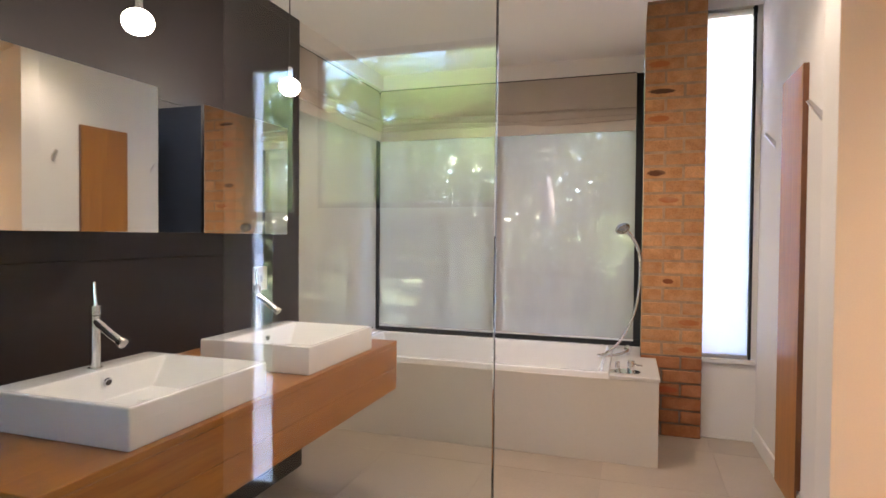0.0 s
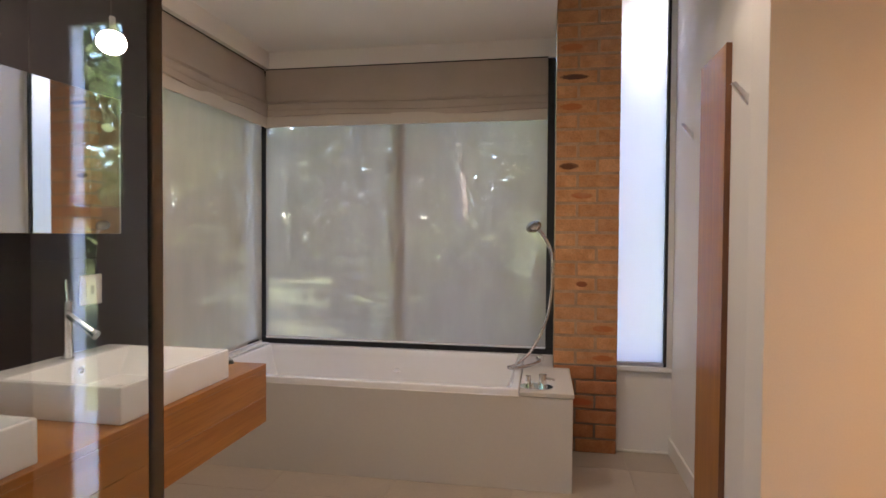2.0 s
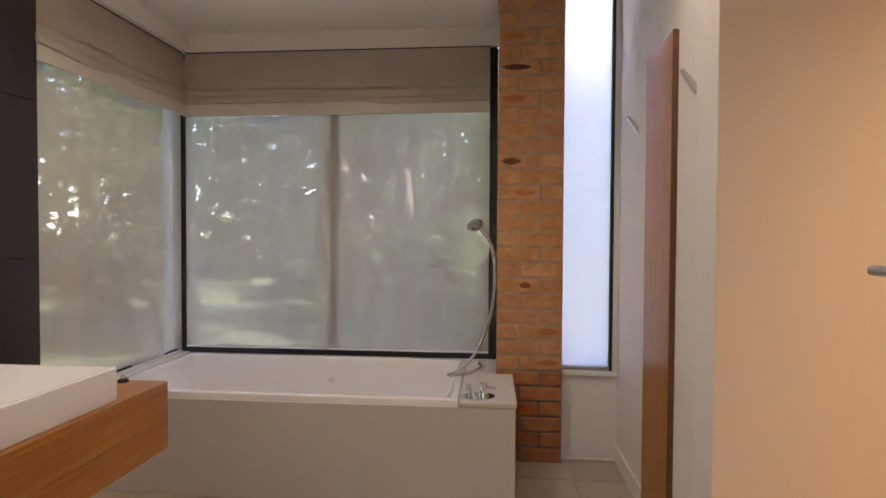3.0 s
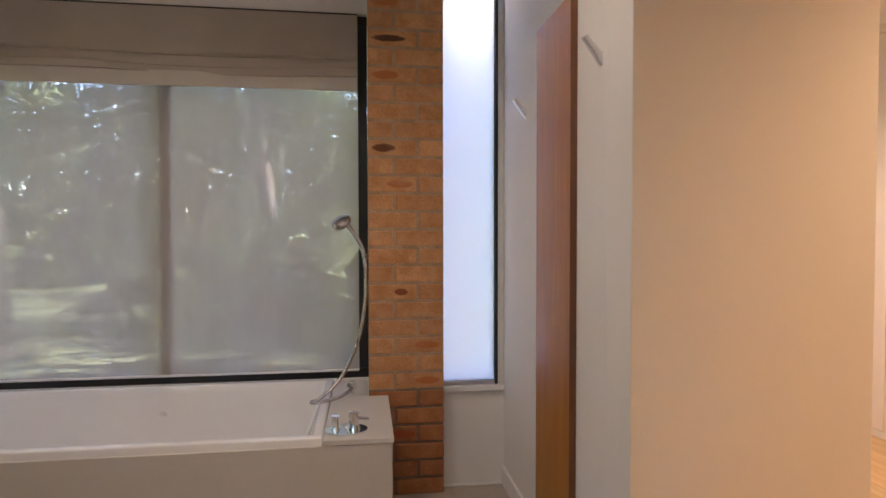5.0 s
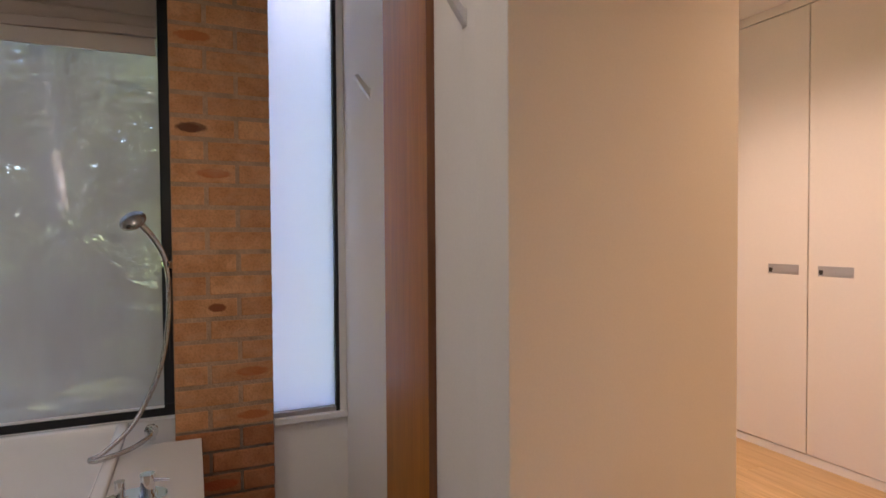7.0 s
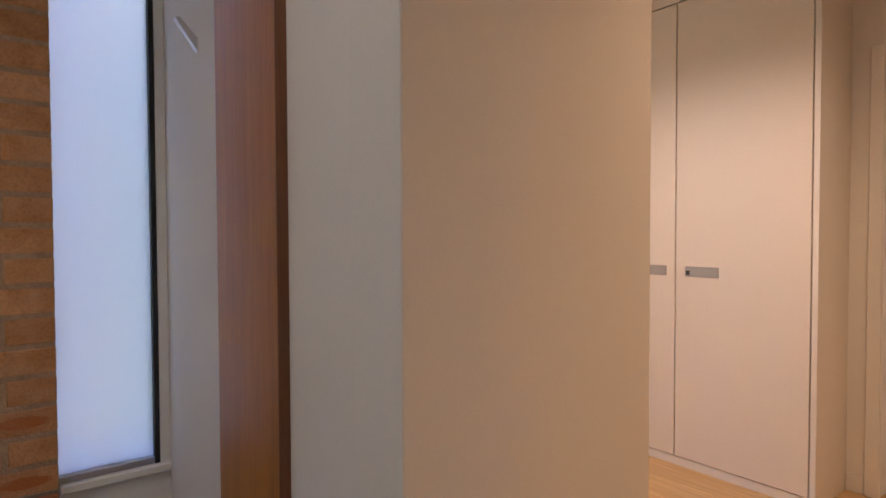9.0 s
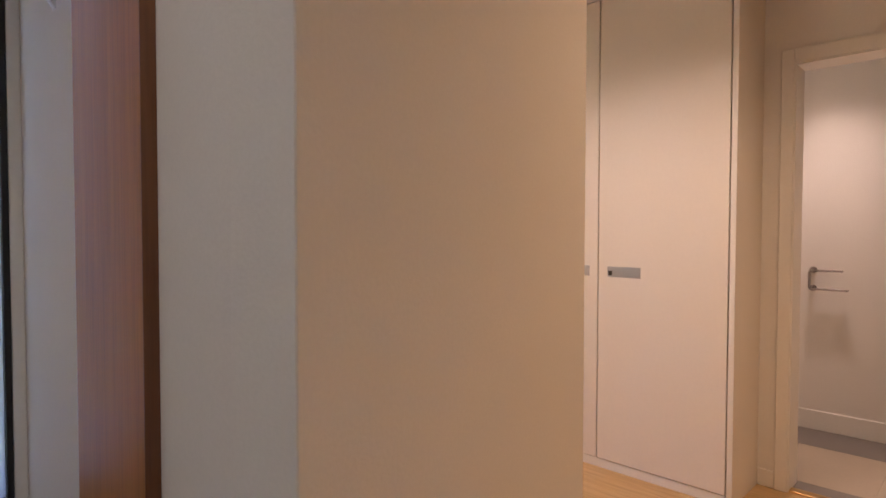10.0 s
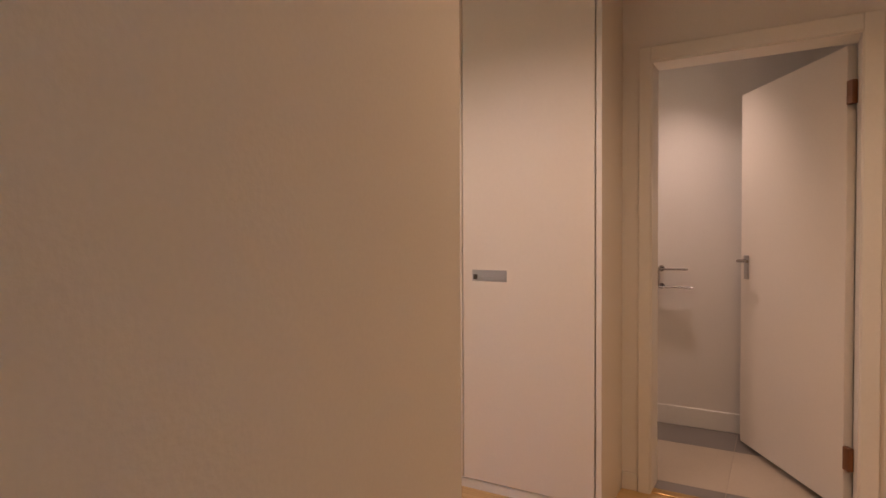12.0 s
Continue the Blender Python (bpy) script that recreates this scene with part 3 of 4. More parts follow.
# ---- pendants ----
def make_pendant():
    p = thing("pendant_lamp", (-1.09, 2.18, 1.892), "lit opal glass globe hanging from a thin cord", "pendant lamp", "pendant lamps over the basins")
    bm = bmesh.new()
    bmesh.ops.create_uvsphere(bm, u_segments=28, v_segments=16, radius=0.045)
    bmesh.ops.scale(bm, vec=(1, 1, 0.86), verts=bm.verts)
    part("globe", bm, OPAL, p, smooth=80)
    part("socket", R((0, 0, 0.036), (0, 0, 0.085), 0.015, 0.012, 18), CHROME, p, "small chrome lamp holder", smooth=40)
    part("cord", R((0, 0, 0.085), (0, 0, ZL - 1.892 - 0.03), 0.0025, sides=8), SHADOWGAP, p, "thin dark cord")
    part("canopy", R((0, 0, ZL - 1.892 - 0.03), (0, 0, ZL - 1.892 - 0.001), 0.045, sides=24), CHROME, p, smooth=40)
    return p


lamp_two = make_pendant()
copy_thing(lamp_two, pose(-1.09, 1.372, 1.885))

# socket outlet on the dark wall
so = thing("wall_outlet", (XW + 0.002, 2.56, 1.02), "white square double socket on the dark wall", "socket")
part("plate", B(0, 0.010, -0.058, 0.058, -0.062, 0.062, bevel=0.003), PLASTIC, so)
part("insert", B(0.010, 0.013, -0.030, 0.030, -0.034, 0.034, bevel=0.001), TRIM, so, "raised centre")
part("slot", B(0.013, 0.0145, -0.008, 0.008, -0.018, 0.018), STEEL, so)


# ---- bathtub ----
def tub_shell():
    bm = bmesh.new()
    x0, x1, y0, y1, z0, z1 = XW - 0.02, 0.226, YS - 0.004, YF - 0.025, 0.06, 0.500
    slab(bm, x0, x1, y0, y1, z0, z1)
    top = [f for f in bm.faces if f.normal.z > 0.9]
    bmesh.ops.inset_region(bm, faces=top, thickness=0.055)
    inner = top[0]
    for depth, fx, fy in ((0.05, 0.985, 0.97), (0.34, 0.86, 0.80)):
        r = bmesh.ops.extrude_discrete_faces(bm, faces=[inner])
        inner = r["faces"][0]
        c = inner.calc_center_median()
        for v in inner.verts:
            v.co = (c.x + (v.co.x - c.x) * fx, c.y + (v.co.y - c.y) * fy, v.co.z - depth + (0.05 if depth > 0.1 else 0))
    bmesh.ops.bevel(bm, geom=[e for e in bm.edges if max(v.co.z for v in e.verts) > 0.08], offset=0.009, segments=3, affect="EDGES", profile=0.5)
    return bm


tub = thing("bathtub", (0, 0, 0), "white built-in bathtub with a plain front panel", "bathtub")
part("tub_shell", tub_shell(), ACRYLIC, tub, smooth=40)
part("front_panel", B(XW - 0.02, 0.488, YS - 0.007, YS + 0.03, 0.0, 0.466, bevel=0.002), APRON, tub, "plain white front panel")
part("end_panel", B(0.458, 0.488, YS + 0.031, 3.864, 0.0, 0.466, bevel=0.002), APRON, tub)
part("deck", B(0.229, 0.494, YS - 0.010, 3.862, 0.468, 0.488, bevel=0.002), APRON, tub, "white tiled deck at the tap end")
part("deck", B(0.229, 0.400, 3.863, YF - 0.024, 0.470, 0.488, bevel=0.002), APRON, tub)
part("overflow", R((-0.6, YF - 0.085, 0.36), (-0.6, YF - 0.098, 0.357), 0.025, sides=20), CHROME, tub, smooth=40)

# bath mixer on an oval plate
mix = thing("bath_mixer", (0.311, 3.392, 0.488), "chrome bath mixer with two controls on an oval plate", "tap")
bm = bmesh.new()
rod(bm, (0, 0, 0), (0, 0, 0.007), 0.05, sides=40)
bmesh.ops.scale(bm, vec=(1.68, 1.30, 1), verts=bm.verts)
part("plate", bm, CHROME, mix, "oval chrome plate", smooth=40)
for x, h, r in ((-0.042, 0.056, 0.014), (0.030, 0.066, 0.020)):
    k = part("knob", R((x, 0.008, 0.007), (x, 0.008, h), r, r + 0.001, 24), CHROME, mix, smooth=40)
    part("collar", R((x, 0.008, 0.007), (x, 0.008, 0.013), r + 0.006, sides=24), CHROME, k, smooth=40)
    if x > 0:
        part("lever", tube(bmesh.new(), [(x + 0.012, 0.004, 0.048), (x + 0.060, -0.010, 0.046)], [0.006, 0.0045], 10), CHROME, k, smooth=40)

# hand shower, its holder and hose
hs = thing("hand_shower", (0.392, 3.905, 1.146), "chrome hand shower resting in a bracket on the window frame", "hand shower")
part("bracket", R((0.010, 0.03, -0.004), (-0.010, -0.050, 0.004), 0.014, sides=16), CHROME, hs, smooth=40)
part("slide_bar", R((0.002, 0.020, -0.36), (0.002, 0.020, 0.04), 0.006, sides=12), BLACKFRAME, hs, "thin dark rail")
part("handle", tube(bmesh.new(), curved([(-0.002, -0.042, -0.050), (-0.014, -0.044, 0.03), (-0.050, -0.045, 0.100), (-0.085, -0.047, 0.145)], 6), [0.0085 + 0.0003 * i for i in range(19)], 14), CHROME, hs, smooth=50)
bm = bmesh.new()
bmesh.ops.create_uvsphere(bm, u_segments=24, v_segments=12, radius=0.047)
bmesh.ops.scale(bm, vec=(1, 1, 0.45), verts=bm.verts)
bmesh.ops.transform(bm, matrix=pose(-0.112, -0.055, 0.163, 38, -28, 0), verts=bm.verts)
part("shower_head", bm, SMOKED, hs, "round chrome spray head", smooth=80)
part("hose", tube(bmesh.new(), curved([(-0.002, -0.042, -0.045), (-0.004, -0.045, -0.20), (-0.035, -0.06, -0.38), (-0.115, -0.10, -0.55), (-0.205, -0.155, -0.628), (-0.243, -0.180, -0.638), (-0.215, -0.195, -0.638), (-0.13, -0.15, -0.630), (-0.078, -0.085, -0.620), (-0.068, -0.045, -0.612)], 10), 0.0088, 10), HOSE, hs, "flexible steel hose", smooth=60)
elbow = part("hose_outlet", tube(bmesh.new(), curved([(-0.068, 0.010, -0.658), (-0.068, 0.005, -0.625), (-0.068, -0.020, -0.612), (-0.068, -0.052, -0.612)], 5), 0.0125, 14), CHROME, hs, smooth=50)
part("outlet_rose", R((-0.068, -0.022, -0.612), (-0.068, -0.036, -0.612), 0.024, sides=20), CHROME, elbow, smooth=40)

# ---- timber board and hooks on the east wall ----
bd = thing("timber_board", (XR, 2.937, 0.012), "tall varnished timber board fixed upright on the white wall", "wall board")
part("panel", B(-0.023, -0.0155, 0.003, 0.375, 0, 2.022, bevel=0.001), BOARDWOOD, bd)
part("edge_strip", B(-0.0235, -0.0155, 0.0, 0.0028, 0, 2.023), BOARDEDGE, bd, "darker exposed edge")
part("core", B(-0.0153, -0.0005, 0.0005, 0.375, 0.10, 2.0225), BOARDEDGE, bd)


def make_hook():
    h = thing("coat_hook", (XR, 3.545, 1.785), "brushed steel wedge-shaped coat hook on the white wall", "hook", "coat hooks")
    bm = bmesh.new()
    for y in (-0.011, 0.011):
        for x, z in ((-0.001, -0.040), (-0.001, -0.005), (-0.046, 0.045), (-0.058, 0.040)):
            bm.verts.new((x, y, z))
    bm.verts.ensure_lookup_table()
    v = list(bm.verts)
    bm.faces.new(v[:4])
    bm.faces.new(v[4:][::-1])
    for k in range(4):
        bm.faces.new((v[k], v[(k + 1) % 4], v[4 + (k + 1) % 4], v[4 + k]))
    bmesh.ops.bevel(bm, geom=list(bm.edges), offset=0.0012, segments=1, affect="EDGES")
    part("peg", bm, SATIN, h)
    part("wall_plate", B(-0.003, 0, -0.012, 0.012, -0.042, 0.0, bevel=0.001), SATIN, h)
    return h


hook_one = make_hook()
copy_thing(hook_one, pose(XR, 2.75, 1.785))

# ---- opened bathroom door ----
dr = thing("door_bathroom", (1.160, 0.945, 0.0), "cream painted flush door standing open with a steel lever", "door")
part("leaf", B(-0.040, 0.0, 0.0, 0.85, 0.008, 2.04, bevel=0.002), WARDROBE, dr)
lv = part("lever_handle", tube(bmesh.new(), curved([(-0.04, 0.705, 1.195), (-0.09, 0.705, 1.195), (-0.10, 0.72, 1.195), (-0.10, 0.835, 1.195)], 6), 0.0095, 14), STEEL, dr, "brushed steel lever", smooth=50)
part("rose", R((-0.040, 0.705, 1.195), (-0.047, 0.705, 1.195), 0.026, sides=24), STEEL, lv, smooth=40)


# ---- wardrobes ----
def make_wardrobe(y0, pull):
    w = thing("wardrobe_unit", (XO, y0, 0), "tall cream lacquered wardrobe unit with a flush recessed pull", "wardrobe", "row of built-in wardrobes")
    part("carcass", B(0.022, 0.36, 0.001, 0.649, 0.0, ZD - 0.06), WARDROBE, w)
    part("plinth", B(0.006, 0.022, 0.0, 0.649, 0.0, 0.045), TRIM, w, "pale plinth")
    d = part("door", B(0.0, 0.020, 0.003, 0.647, 0.050, ZD - 0.062, bevel=0.0015), WARDROBE, w)
    part("pull_plate", B(-0.002, 0.0, pull, pull + 0.180, 1.018, 1.072, bevel=0.0008), STEEL, d, "brushed steel pull plate")
    # no hollow is cut: a near-black slab paints the shade inside it
    part("pull_recess_shade", B(-0.0032, -0.002, pull + 0.152, pull + 0.174, 1.026, 1.050), SHADOWGAP, d, "dark patch painted as the shade of the finger recess")
    part("pull_lip", B(-0.006, -0.002, pull + 0.006, pull + 0.152, 1.030, 1.036), STEEL, d)
    return w


unit = make_wardrobe(2.897, 0.415)
make_wardrobe(3.547, 0.050)
copy_thing(unit, pose(XO, 4.197, 0))
gp = thing("wardrobe_gable", (XO, 2.868, 0), "cream gable panel closing the wardrobe row", "wardrobe panel")
part("panel", B(-0.001, XT - XO - 0.002, 0, 0.024, 0.0, ZD - 0.002), WARDROBE, gp)
part("edge_strip", B(-0.004, -0.0012, 0, 0.024, 0.0, ZD - 0.002, bevel=0.001), TRIM, gp, "pale edging strip")
solid("wardrobe_fascia", B(XO + 0.002, XT, 2.893, 4.55, ZD - 0.055, ZD - 0.002), WARDROBE, "cream filler strip above the wardrobes", "wardrobe panel")

# ---- toilet doorway and door ----
fr = tagged(new("door_frame_1"), "white painted timber frame of the toilet doorway", "door frame", kind="structure")
part("jamb", B(XT - 0.004, XT + 0.153, 2.730, 2.763, 0, 2.075), TRIM, fr)
part("jamb", B(XT - 0.004, XT + 0.153, 1.897, 1.930, 0, 2.075), TRIM, fr)
part("head", B(XT - 0.004, XT + 0.153, 1.930, 2.730, 2.042, 2.073), TRIM, fr)
part("architrave", B(XT - 0.018, XT - 0.005, 2.734, 2.790, 0, 2.115, bevel=0.003), TRIM, fr)
part("architrave", B(XT - 0.018, XT - 0.005, 1.860, 1.926, 0, 2.115, bevel=0.003), TRIM, fr)
part("architrave", B(XT - 0.018, XT - 0.005, 1.926, 2.734, 2.046, 2.115, bevel=0.003), TRIM, fr)
td = thing("door_toilet", (XT + 0.165, 1.932, 0.0), "cream flush toilet door standing half open", "door")
td.matrix_world = pose(XT + 0.165, 1.932, 0, 0, 0, 30)
part("leaf", B(0.004, 0.87, -0.004, 0.036, 0.032, 2.036, bevel=0.002), WARDROBE, td)
lv = part("lever_handle", tube(bmesh.new(), curved([(0.805, 0.036, 1.085), (0.805, 0.082, 1.085), (0.795, 0.090, 1.085), (0.70, 0.090, 1.085)], 6), 0.0085, 12), SMOKED, td, "brushed steel lever", smooth=50)
part("backplate", B(0.782, 0.828, 0.036, 0.042, 0.98, 1.115, bevel=0.002), STEEL, lv)
for z in (0.27, 1.835):
    part("hinge", B(-0.036, 0.002, 0.018, 0.042, z - 0.05, z + 0.05, bevel=0.002), BOARDEDGE, td, "dark bronze hinge")
solid("threshold", B(XT - 0.004, XT + 0.05, 1.93, 2.73, 0.0, 0.010, bevel=0.003), BRASS, "brass strip on the floor under the toilet door", kind="structure")

rail = thing("towel_holder", (5.00, 2.872, 1.015), "chrome double-bar towel holder on the toilet wall", "towel holder")
for z, reach in ((0.0, 0.17), (-0.115, 0.20)):
    part("bar", B(-0.098, -0.072, -reach, 0.006, z - 0.006, z + 0.006, bevel=0.003), SMOKED, rail)
    part("bracket", R((-0.085, 0.0, z), (-0.006, 0.0, z), 0.007, sides=12), SMOKED, rail, smooth=40)
    part("wall_plate", R((-0.007, 0.0, z), (-0.001, 0.0, z), 0.020, sides=18), SMOKED, rail, smooth=40)
part("post", B(-0.098, -0.072, -0.002, 0.010, -0.109, -0.0062, bevel=0.002), SMOKED, rail)

sw = thing("light_switch", (XT - 0.002, 1.79, 1.30), "dark framed light switch beside the toilet door", "light switch")
part("plate", B(-0.010, 0, -0.035, 0.035, -0.06, 0.06, bevel=0.002), STEEL, sw)
part("rocker", B(-0.013, -0.010, -0.018, 0.018, -0.035, 0.035, bevel=0.001), PLASTIC, sw)

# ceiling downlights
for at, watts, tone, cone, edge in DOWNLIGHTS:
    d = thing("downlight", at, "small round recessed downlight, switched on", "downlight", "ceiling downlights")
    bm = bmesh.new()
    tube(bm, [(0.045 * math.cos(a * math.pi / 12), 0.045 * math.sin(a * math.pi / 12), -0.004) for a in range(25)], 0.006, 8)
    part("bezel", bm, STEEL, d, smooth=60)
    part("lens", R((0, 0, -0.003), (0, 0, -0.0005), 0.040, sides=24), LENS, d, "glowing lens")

# ---- outdoors ----
bm = bmesh.new()
bmesh.ops.create_grid(bm, x_segments=60, y_segments=60, size=300)
for v in bm.verts:
    v.co.z = -0.45 + 0.12 * noise.noise(v.co * 0.05)
solid("ground", bm, GRASS, "shaded lawn and undergrowth around the house", kind="structure")


def crown(seed, height, spread, low, count, size, feathery):
    """Leaves set in sprays along the limbs; returns leaf mesh and limb list."""
    rnd = random.Random(seed)
    limbs = []
    for i in range(9 if feathery else 11):
        a = i * 2.4 + rnd.uniform(-0.4, 0.4)
        z0 = low + (height - low) * (0.08 + 0.8 * i / 11)
        reach = spread * rnd.uniform(0.6, 1.0) * (1.15 - 0.6 * i / 11)
        rise = reach * (rnd.uniform(0.15, 0.4) if feathery else rnd.uniform(0.2, 0.7))
        mid = Vector((math.cos(a) * reach * 0.5, math.sin(a) * reach * 0.5, z0 + rise * 0.7))
        tip = Vector((math.cos(a + 0.2) * reach, math.sin(a + 0.2) * reach, z0 + rise))
        limbs.append([Vector((0, 0, z0 - 0.3)), mid, tip])
    gen = np.random.default_rng(seed)
    line = np.array([[tuple(p) for p in limb] for limb in limbs])[gen.integers(0, len(limbs), count)]
    u = gen.uniform(0.25, 1.05, count)[:, None]
    base = np.where(u > 0.5, line[:, 1] + (line[:, 2] - line[:, 1]) * (u - 0.5) * 2, line[:, 0] + (line[:, 1] - line[:, 0]) * u * 2)
    r = spread * 0.20
    # leaves gather in sprays round a few hundred twig ends
    twig = gen.integers(0, count // 30, count)
    offset = gen.normal(0, 1, (count // 30, 3))[twig] * (r, r, r * (0.30 if feathery else 0.7))
    flat = np.array((1, 1, 0.25 if feathery else 0.8))
    first_of = np.zeros(count // 30, int)
    first_of[twig] = np.arange(count)
    c = base[first_of[twig]] + offset + gen.normal(0, 1, (count, 3)) * r * 0.28 * flat
    n = gen.normal(0, 0.5 if feathery else 1, (count, 3)) + (0, 0, 1)
    n /= np.linalg.norm(n, axis=1)[:, None]
    s_ = np.cross(n, gen.normal(0, 1, (count, 3)))
    s_ /= np.linalg.norm(s_, axis=1)[:, None]
    w = np.cross(n, s_)
    l = size * gen.uniform(0.6, 1.4, count)[:, None]
    wide = 0.28 if feathery else 0.42
    quad = np.stack([c - s_ * l, c + w * l * wide - s_ * l * 0.1, c + s_ * l, c - w * l * wide - s_ * l * 0.1], 1).reshape(-1, 3)
    data = bpy.data.meshes.new("crown")
    data.from_pydata(quad.tolist(), [], np.arange(4 * count).reshape(-1, 4).tolist())
    return data, limbs


def make_tree(seed, at, height, spread, low, count, size, feathery, label, thick=0.13, bark=None):
    t = thing("tree", at, label, "tree", "trees around the house")
    data, limbs = crown(seed, height, spread, low, count, size, feathery)
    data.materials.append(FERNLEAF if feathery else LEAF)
    cr = new("crown", data)
    cr.parent = t
    rnd = random.Random(seed + 7)
    pts = [(rnd.uniform(-0.1, 0.1) * i, rnd.uniform(-0.1, 0.1) * i, height * i / 5) for i in range(6)]
    part("trunk", tube(bmesh.new(), curved(pts, 4), [thick * (1 - 0.035 * i) for i in range(21)], 10), bark or BARK, t, smooth=60)
    for limb in limbs:
        line = curved(limb, 6)
        part("limb", tube(bmesh.new(), line, [thick * 0.38 * (1 - i / (len(line) + 2)) + 0.006 for i in range(len(line))], 6), bark or BARK, t, smooth=60)
    return t


rnd = random.Random(5)
SPOTS = [(-2.4, 11.5, 7, 2.6), (-0.9, 9.2, 9, 2.0), (1.2, 12.5, 8, 3.0), (-4.6, 9.8, 8, 2.6), (-7.5, 7.0, 8, 2.8), (-6.2, 4.4, 7, 2.2), (-9.5, 3.2, 9, 3.0), (-1.8, 15.5, 10, 3.6),
         (-8.0, 12.0, 10, 3.6), (-12.5, 7.5, 10, 3.8), (1.0, 18.5, 11, 4.2), (-5.0, 18.0, 11, 4.2), (-14, 14, 12, 4.5), (-9.0, -1.0, 9, 3.0), (6.5, 14.0, 9, 3.4), (9.0, 10.5, 8, 3.2), (4.8, 19.0, 10, 3.8), (11.0, 16.0, 10, 3.8)]
for i, (x, y, h, s) in enumerate(SPOTS):
    make_tree(20 + i, (x, y, -0.45), h, s, 1.2 if i % 3 else 0.6, 22000, 0.044, False, "tall leafy tree with a dark trunk on the lawn", 0.10 + 0.02 * (i % 4))
for i, (x, y, h, s) in enumerate([(-1.9, -6.4, 4.8, 2.4), (-4.0, -7.4, 5.6, 2.8), (-2.6, -10.0, 6.6, 3.2), (1.2, -7.6, 5.0, 2.6)]):
    make_tree(60 + i, (x, y, -0.45), h, s, 1.2, 60000, 0.034, True, "spreading tree with feathery pale green foliage", 0.07, PALEBARK)
for i, (x, y, h, s) in enumerate([(-3.0, -15.0, 8, 3.4), (4.5, -16.0, 8, 3.6)]):
    make_tree(80 + i, (x, y, -0.45), h, s, 1.0, 12000, 0.075, False, "tall leafy tree with a pale trunk behind the shower", 0.12, PALEBARK)
# far woods closing the view on all sides
rw = random.Random(77)
verts, faces = [], []
for k in range(34000):
    a = rw.uniform(0.6, 6.0)
    r = rw.uniform(22, 34)
    c = Vector((math.cos(a) * r, math.sin(a) * r, -0.4 + (12.0 if a < 4.0 else 11.0) * rw.random() ** 1.2 * (0.75 + 0.25 * math.sin(a * 9) * math.sin(a * 23))))
    n = Vector((rw.gauss(0, 1), rw.gauss(0, 1), rw.gauss(0, 1))).normalized()
    u = n.orthogonal().normalized() * rw.uniform(0.25, 0.55)
    w = n.cross(u) * 0.6
    i0 = len(verts)
    verts += [c - u, c + w, c + u, c - w]
    faces.append((i0, i0 + 1, i0 + 2, i0 + 3))
for k in range(6000):
    a = rw.uniform(0.6, 6.0)
    r = rw.uniform(35, 42)
    c = Vector((math.cos(a) * r, math.sin(a) * r, -0.6 + 9.5 * rw.random() ** 1.3))
    n = Vector((rw.gauss(0, 1), rw.gauss(0, 1), rw.gauss(0, 1))).normalized()
    u = n.orthogonal().normalized() * rw.uniform(0.5, 1.0)
    w = n.cross(u) * 0.7
    i0 = len(verts)
    verts += [c - u, c + w, c + u, c - w]
    faces.append((i0, i0 + 1, i0 + 2, i0 + 3))
data = bpy.data.meshes.new("far_woods")
data.from_pydata(verts, [], faces)
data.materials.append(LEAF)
tagged(new("far_woods", data), "dense green woodland beyond the lawn", "woods", kind="stuff")
# low shrubs
for i, (x, y, h, w) in enumerate([(0.6, 8.0, 1.5, 0.9), (-2.2, 8.4, 1.3, 0.9), (1.9, 9.4, 1.8, 1.1), (-3.8, 12.6, 1.3, 0.9), (-6.0, 9.5, 1.3, 0.9), (-7.6, 5.6, 1.3, 0.9), (-0.4, 8.8, 1.9, 1.1), (1.1, 10.4, 2.2, 1.3),
                               (-1.3, 10.6, 2.0, 1.2), (2.6, 8.6, 1.7, 1.0), (-0.7, 12.8, 2.4, 1.5), (0.4, 14.2, 2.6, 1.6)]):
    data, limbs = crown(120 + i, h, w, 0.1, int(4200 * w * h), 0.045, False)
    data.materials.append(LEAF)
    tagged(new("shrub", data), "low leafy shrub growing on the lawn", "shrub", "shrubs on the lawn").matrix_world = pose(x, y, -0.45)

# ---- bricks and tiles ----
solid_mortar = B(0.4043, 0.760, 3.870, 4.12, 0.5125, ZC)
pier = tagged(new("wall_brick_pier", mesh_of("mortar", solid_mortar, MORTAR)), "orange face-brick pier with smeared mortar", kind="structure")
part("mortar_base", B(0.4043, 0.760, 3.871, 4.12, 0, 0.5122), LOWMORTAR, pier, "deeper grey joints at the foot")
CLAY = brick_clay("orange_brick")
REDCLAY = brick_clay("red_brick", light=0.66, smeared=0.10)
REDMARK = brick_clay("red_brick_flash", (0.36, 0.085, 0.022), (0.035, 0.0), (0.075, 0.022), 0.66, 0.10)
DARKOVAL = brick_clay("brick_dark_flash", (0.10, 0.040, 0.020), (-0.015, 0.0), (0.085, 0.017))
REDOVAL = brick_clay("brick_red_flash", (0.46, 0.15, 0.048), (-0.03, 0.0), (0.070, 0.021))
REDRIGHT = brick_clay("brick_red_flash_side", (0.46, 0.15, 0.048), (0.035, 0.0), (0.065, 0.019))
SMALLOVAL = brick_clay("brick_small_flash", (0.13, 0.045, 0.018), (-0.04, 0.0), (0.058, 0.021))
SPOT = brick_clay("brick_spot_flash", (0.24, 0.075, 0.025), (0.04, 0.0), (0.034, 0.018))
COURSE = 0.0853
meshes = {}


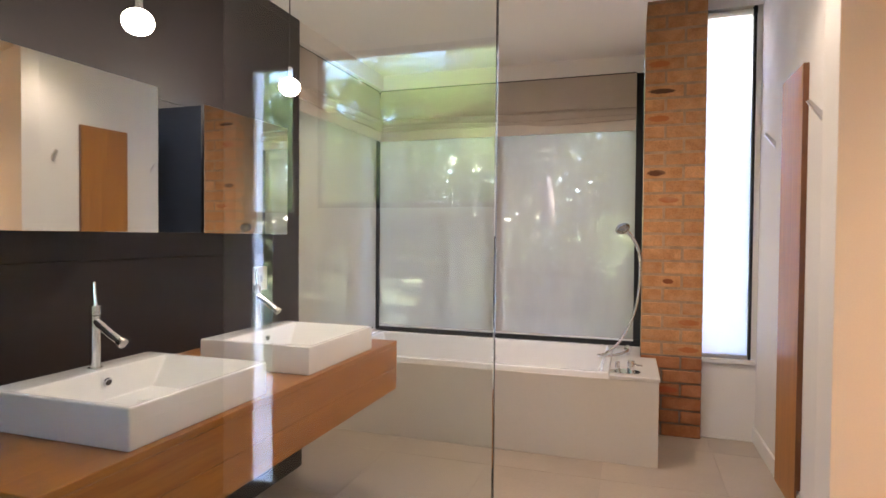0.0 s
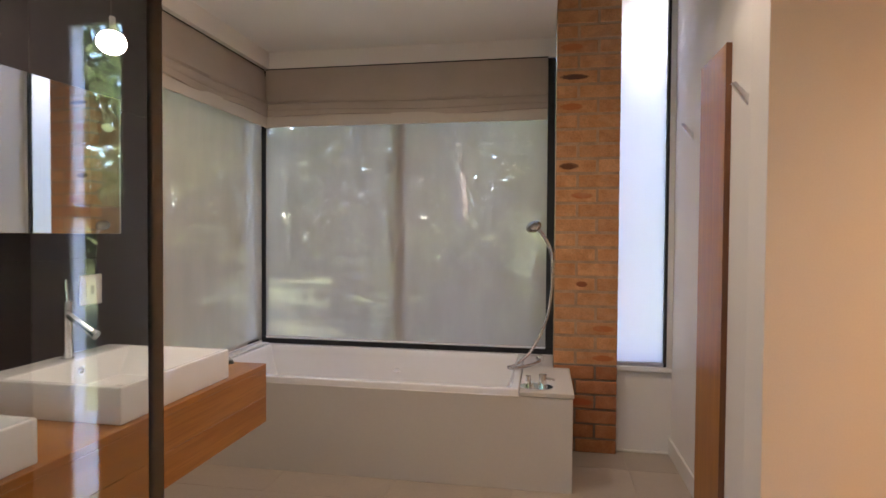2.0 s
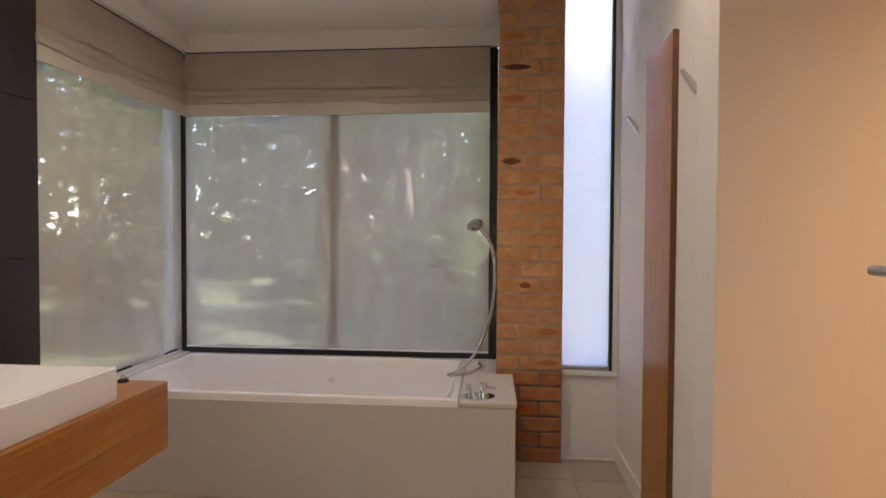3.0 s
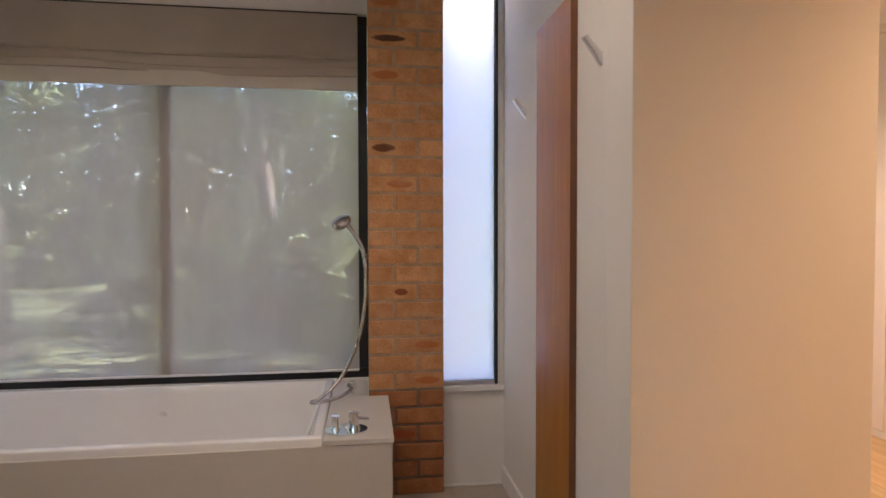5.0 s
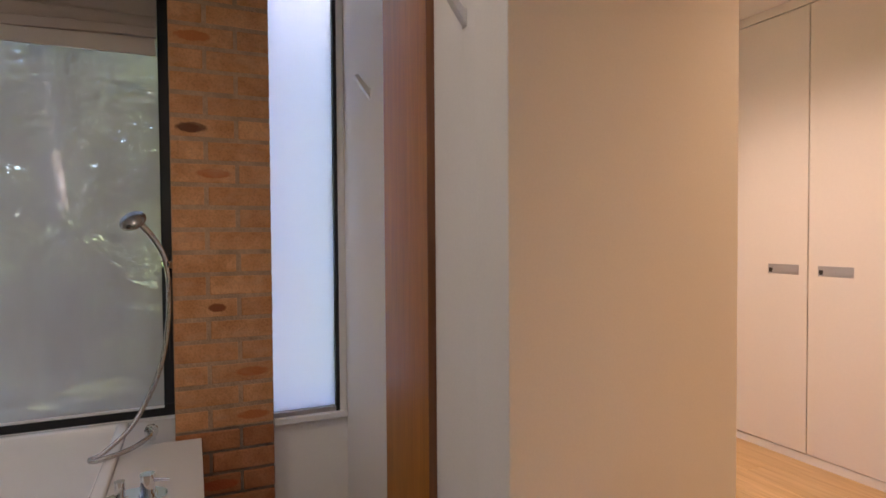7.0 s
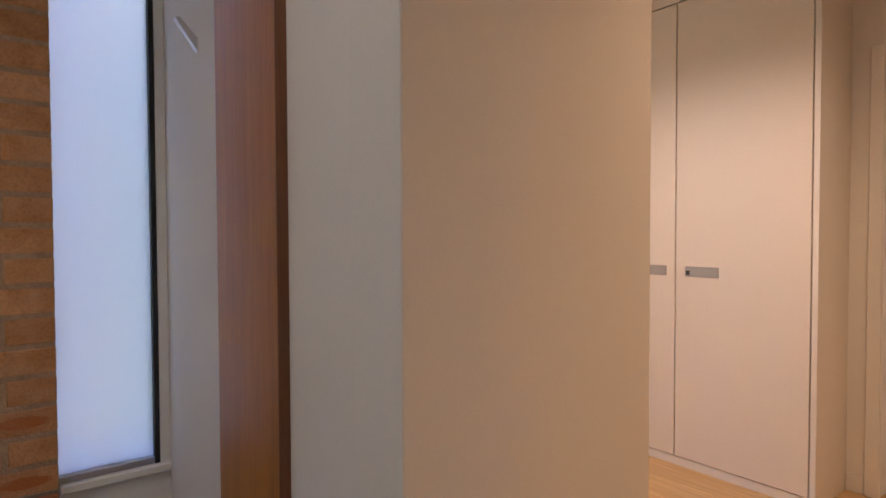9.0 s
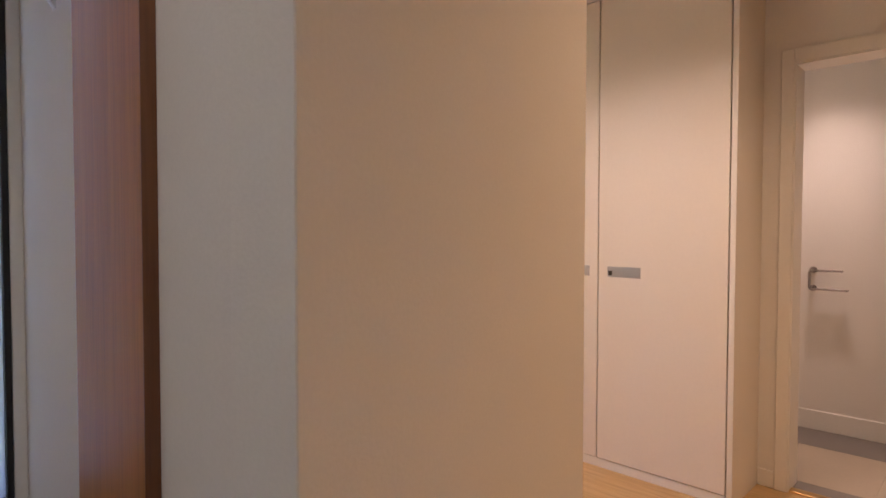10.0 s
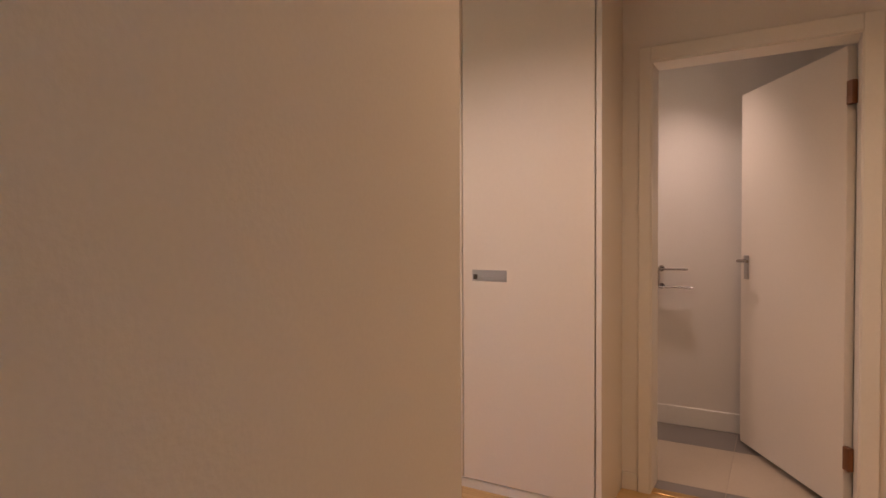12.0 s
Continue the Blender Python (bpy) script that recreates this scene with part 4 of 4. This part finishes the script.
def brick_mesh(width, material, proud):
    key = (width, material.name, proud)
    if key not in meshes:
        bm = slab(bmesh.new(), -width / 2, width / 2, 0, 0.10, -0.0365, 0.0365, bevel=0.004)
        meshes[key] = mesh_of("brick", bm, material)
    return meshes[key]


for row in range(35):
    z = 0.0395 + row * COURSE
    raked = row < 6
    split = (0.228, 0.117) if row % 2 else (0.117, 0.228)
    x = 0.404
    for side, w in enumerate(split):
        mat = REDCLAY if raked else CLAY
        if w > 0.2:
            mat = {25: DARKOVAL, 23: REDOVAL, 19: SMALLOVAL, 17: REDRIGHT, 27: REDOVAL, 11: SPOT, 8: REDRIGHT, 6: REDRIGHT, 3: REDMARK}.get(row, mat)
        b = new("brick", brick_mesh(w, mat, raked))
        b.parent = pier
        b.location = (x + w / 2, 3.862 + (0.0 if raked else 0.0060) + random.uniform(-0.001, 0.001), z)
        b.rotation_euler = (0, radians(random.uniform(-0.45, 0.45)), radians(random.uniform(-0.3, 0.3)))
        x += w + 0.012

tile_shapes = {}


def lay(parent, x0, x1, y0, y1, sx, sy, ox, oy, material, name, gap=0.003, thick=0.004, shift=0.0):
    """Tiles cut to the room's edges, on a grid through (ox, oy)."""
    nx0, nx1 = math.floor((x0 - ox) / sx), math.ceil((x1 - ox) / sx)
    for i in range(nx0, nx1):
        oy2 = oy + shift * (i % 3) * sy
        for j in range(math.floor((y0 - oy2) / sy), math.ceil((y1 - oy2) / sy)):
            a0, a1 = max(x0, ox + i * sx), min(x1, ox + (i + 1) * sx)
            b0, b1 = max(y0, oy2 + j * sy), min(y1, oy2 + (j + 1) * sy)
            if a1 - a0 < 0.01 or b1 - b0 < 0.01:
                continue
            key = (name, round(a1 - a0, 3), round(b1 - b0, 3))
            if key not in tile_shapes:
                w, d = (a1 - a0 - gap) / 2, (b1 - b0 - gap) / 2
                tile_shapes[key] = mesh_of(name, slab(bmesh.new(), -w, w, -d, d, -thick, 0, bevel=0.0008), material)
            ob = new(name, tile_shapes[key])
            ob.parent = parent
            ob.location = ((a0 + a1) / 2, (b0 + b1) / 2, 0)


def floor_set(name, label):
    return tagged(new(name), label, kind="structure")


lay(floor_set("floor_bathroom", "large matt greige floor tiles with thin pale joints"), XW, 1.2, YB, 3.93, 0.60, 0.60, 0.20, 0.05, FLOORTILE, "tile")
lay(floor_set("floor_toilet", "grey floor tiles in the toilet"), XT + 0.05, 5.00, 1.32, 3.06, 0.60, 0.60, 4.05, 2.42, GREYTILE, "tile")
lay(floor_set("floor_dressing", "pale honey oak floorboards in the dressing room"), 1.2, XT + 0.05, YB, 4.55, 0.19, 1.40, 1.2, 0.3, PLANK, "floorboard", 0.0015, shift=0.37)

for z0, z1 in ((0.0, 0.50), (0.50, 1.15), (1.15, 1.80), (1.80, 2.45), (2.45, ZL)):
    for y0, y1 in ((YB, 0.30), (0.30, 2.945)):
        bm = slab(bmesh.new(), XW - 0.008, XW, y0 + 0.0012, y1 - 0.0012, z0 + 0.0012, z1 - 0.0012, bevel=0.0008)
        part("tile", bm, DARKTILE, dark_wall)
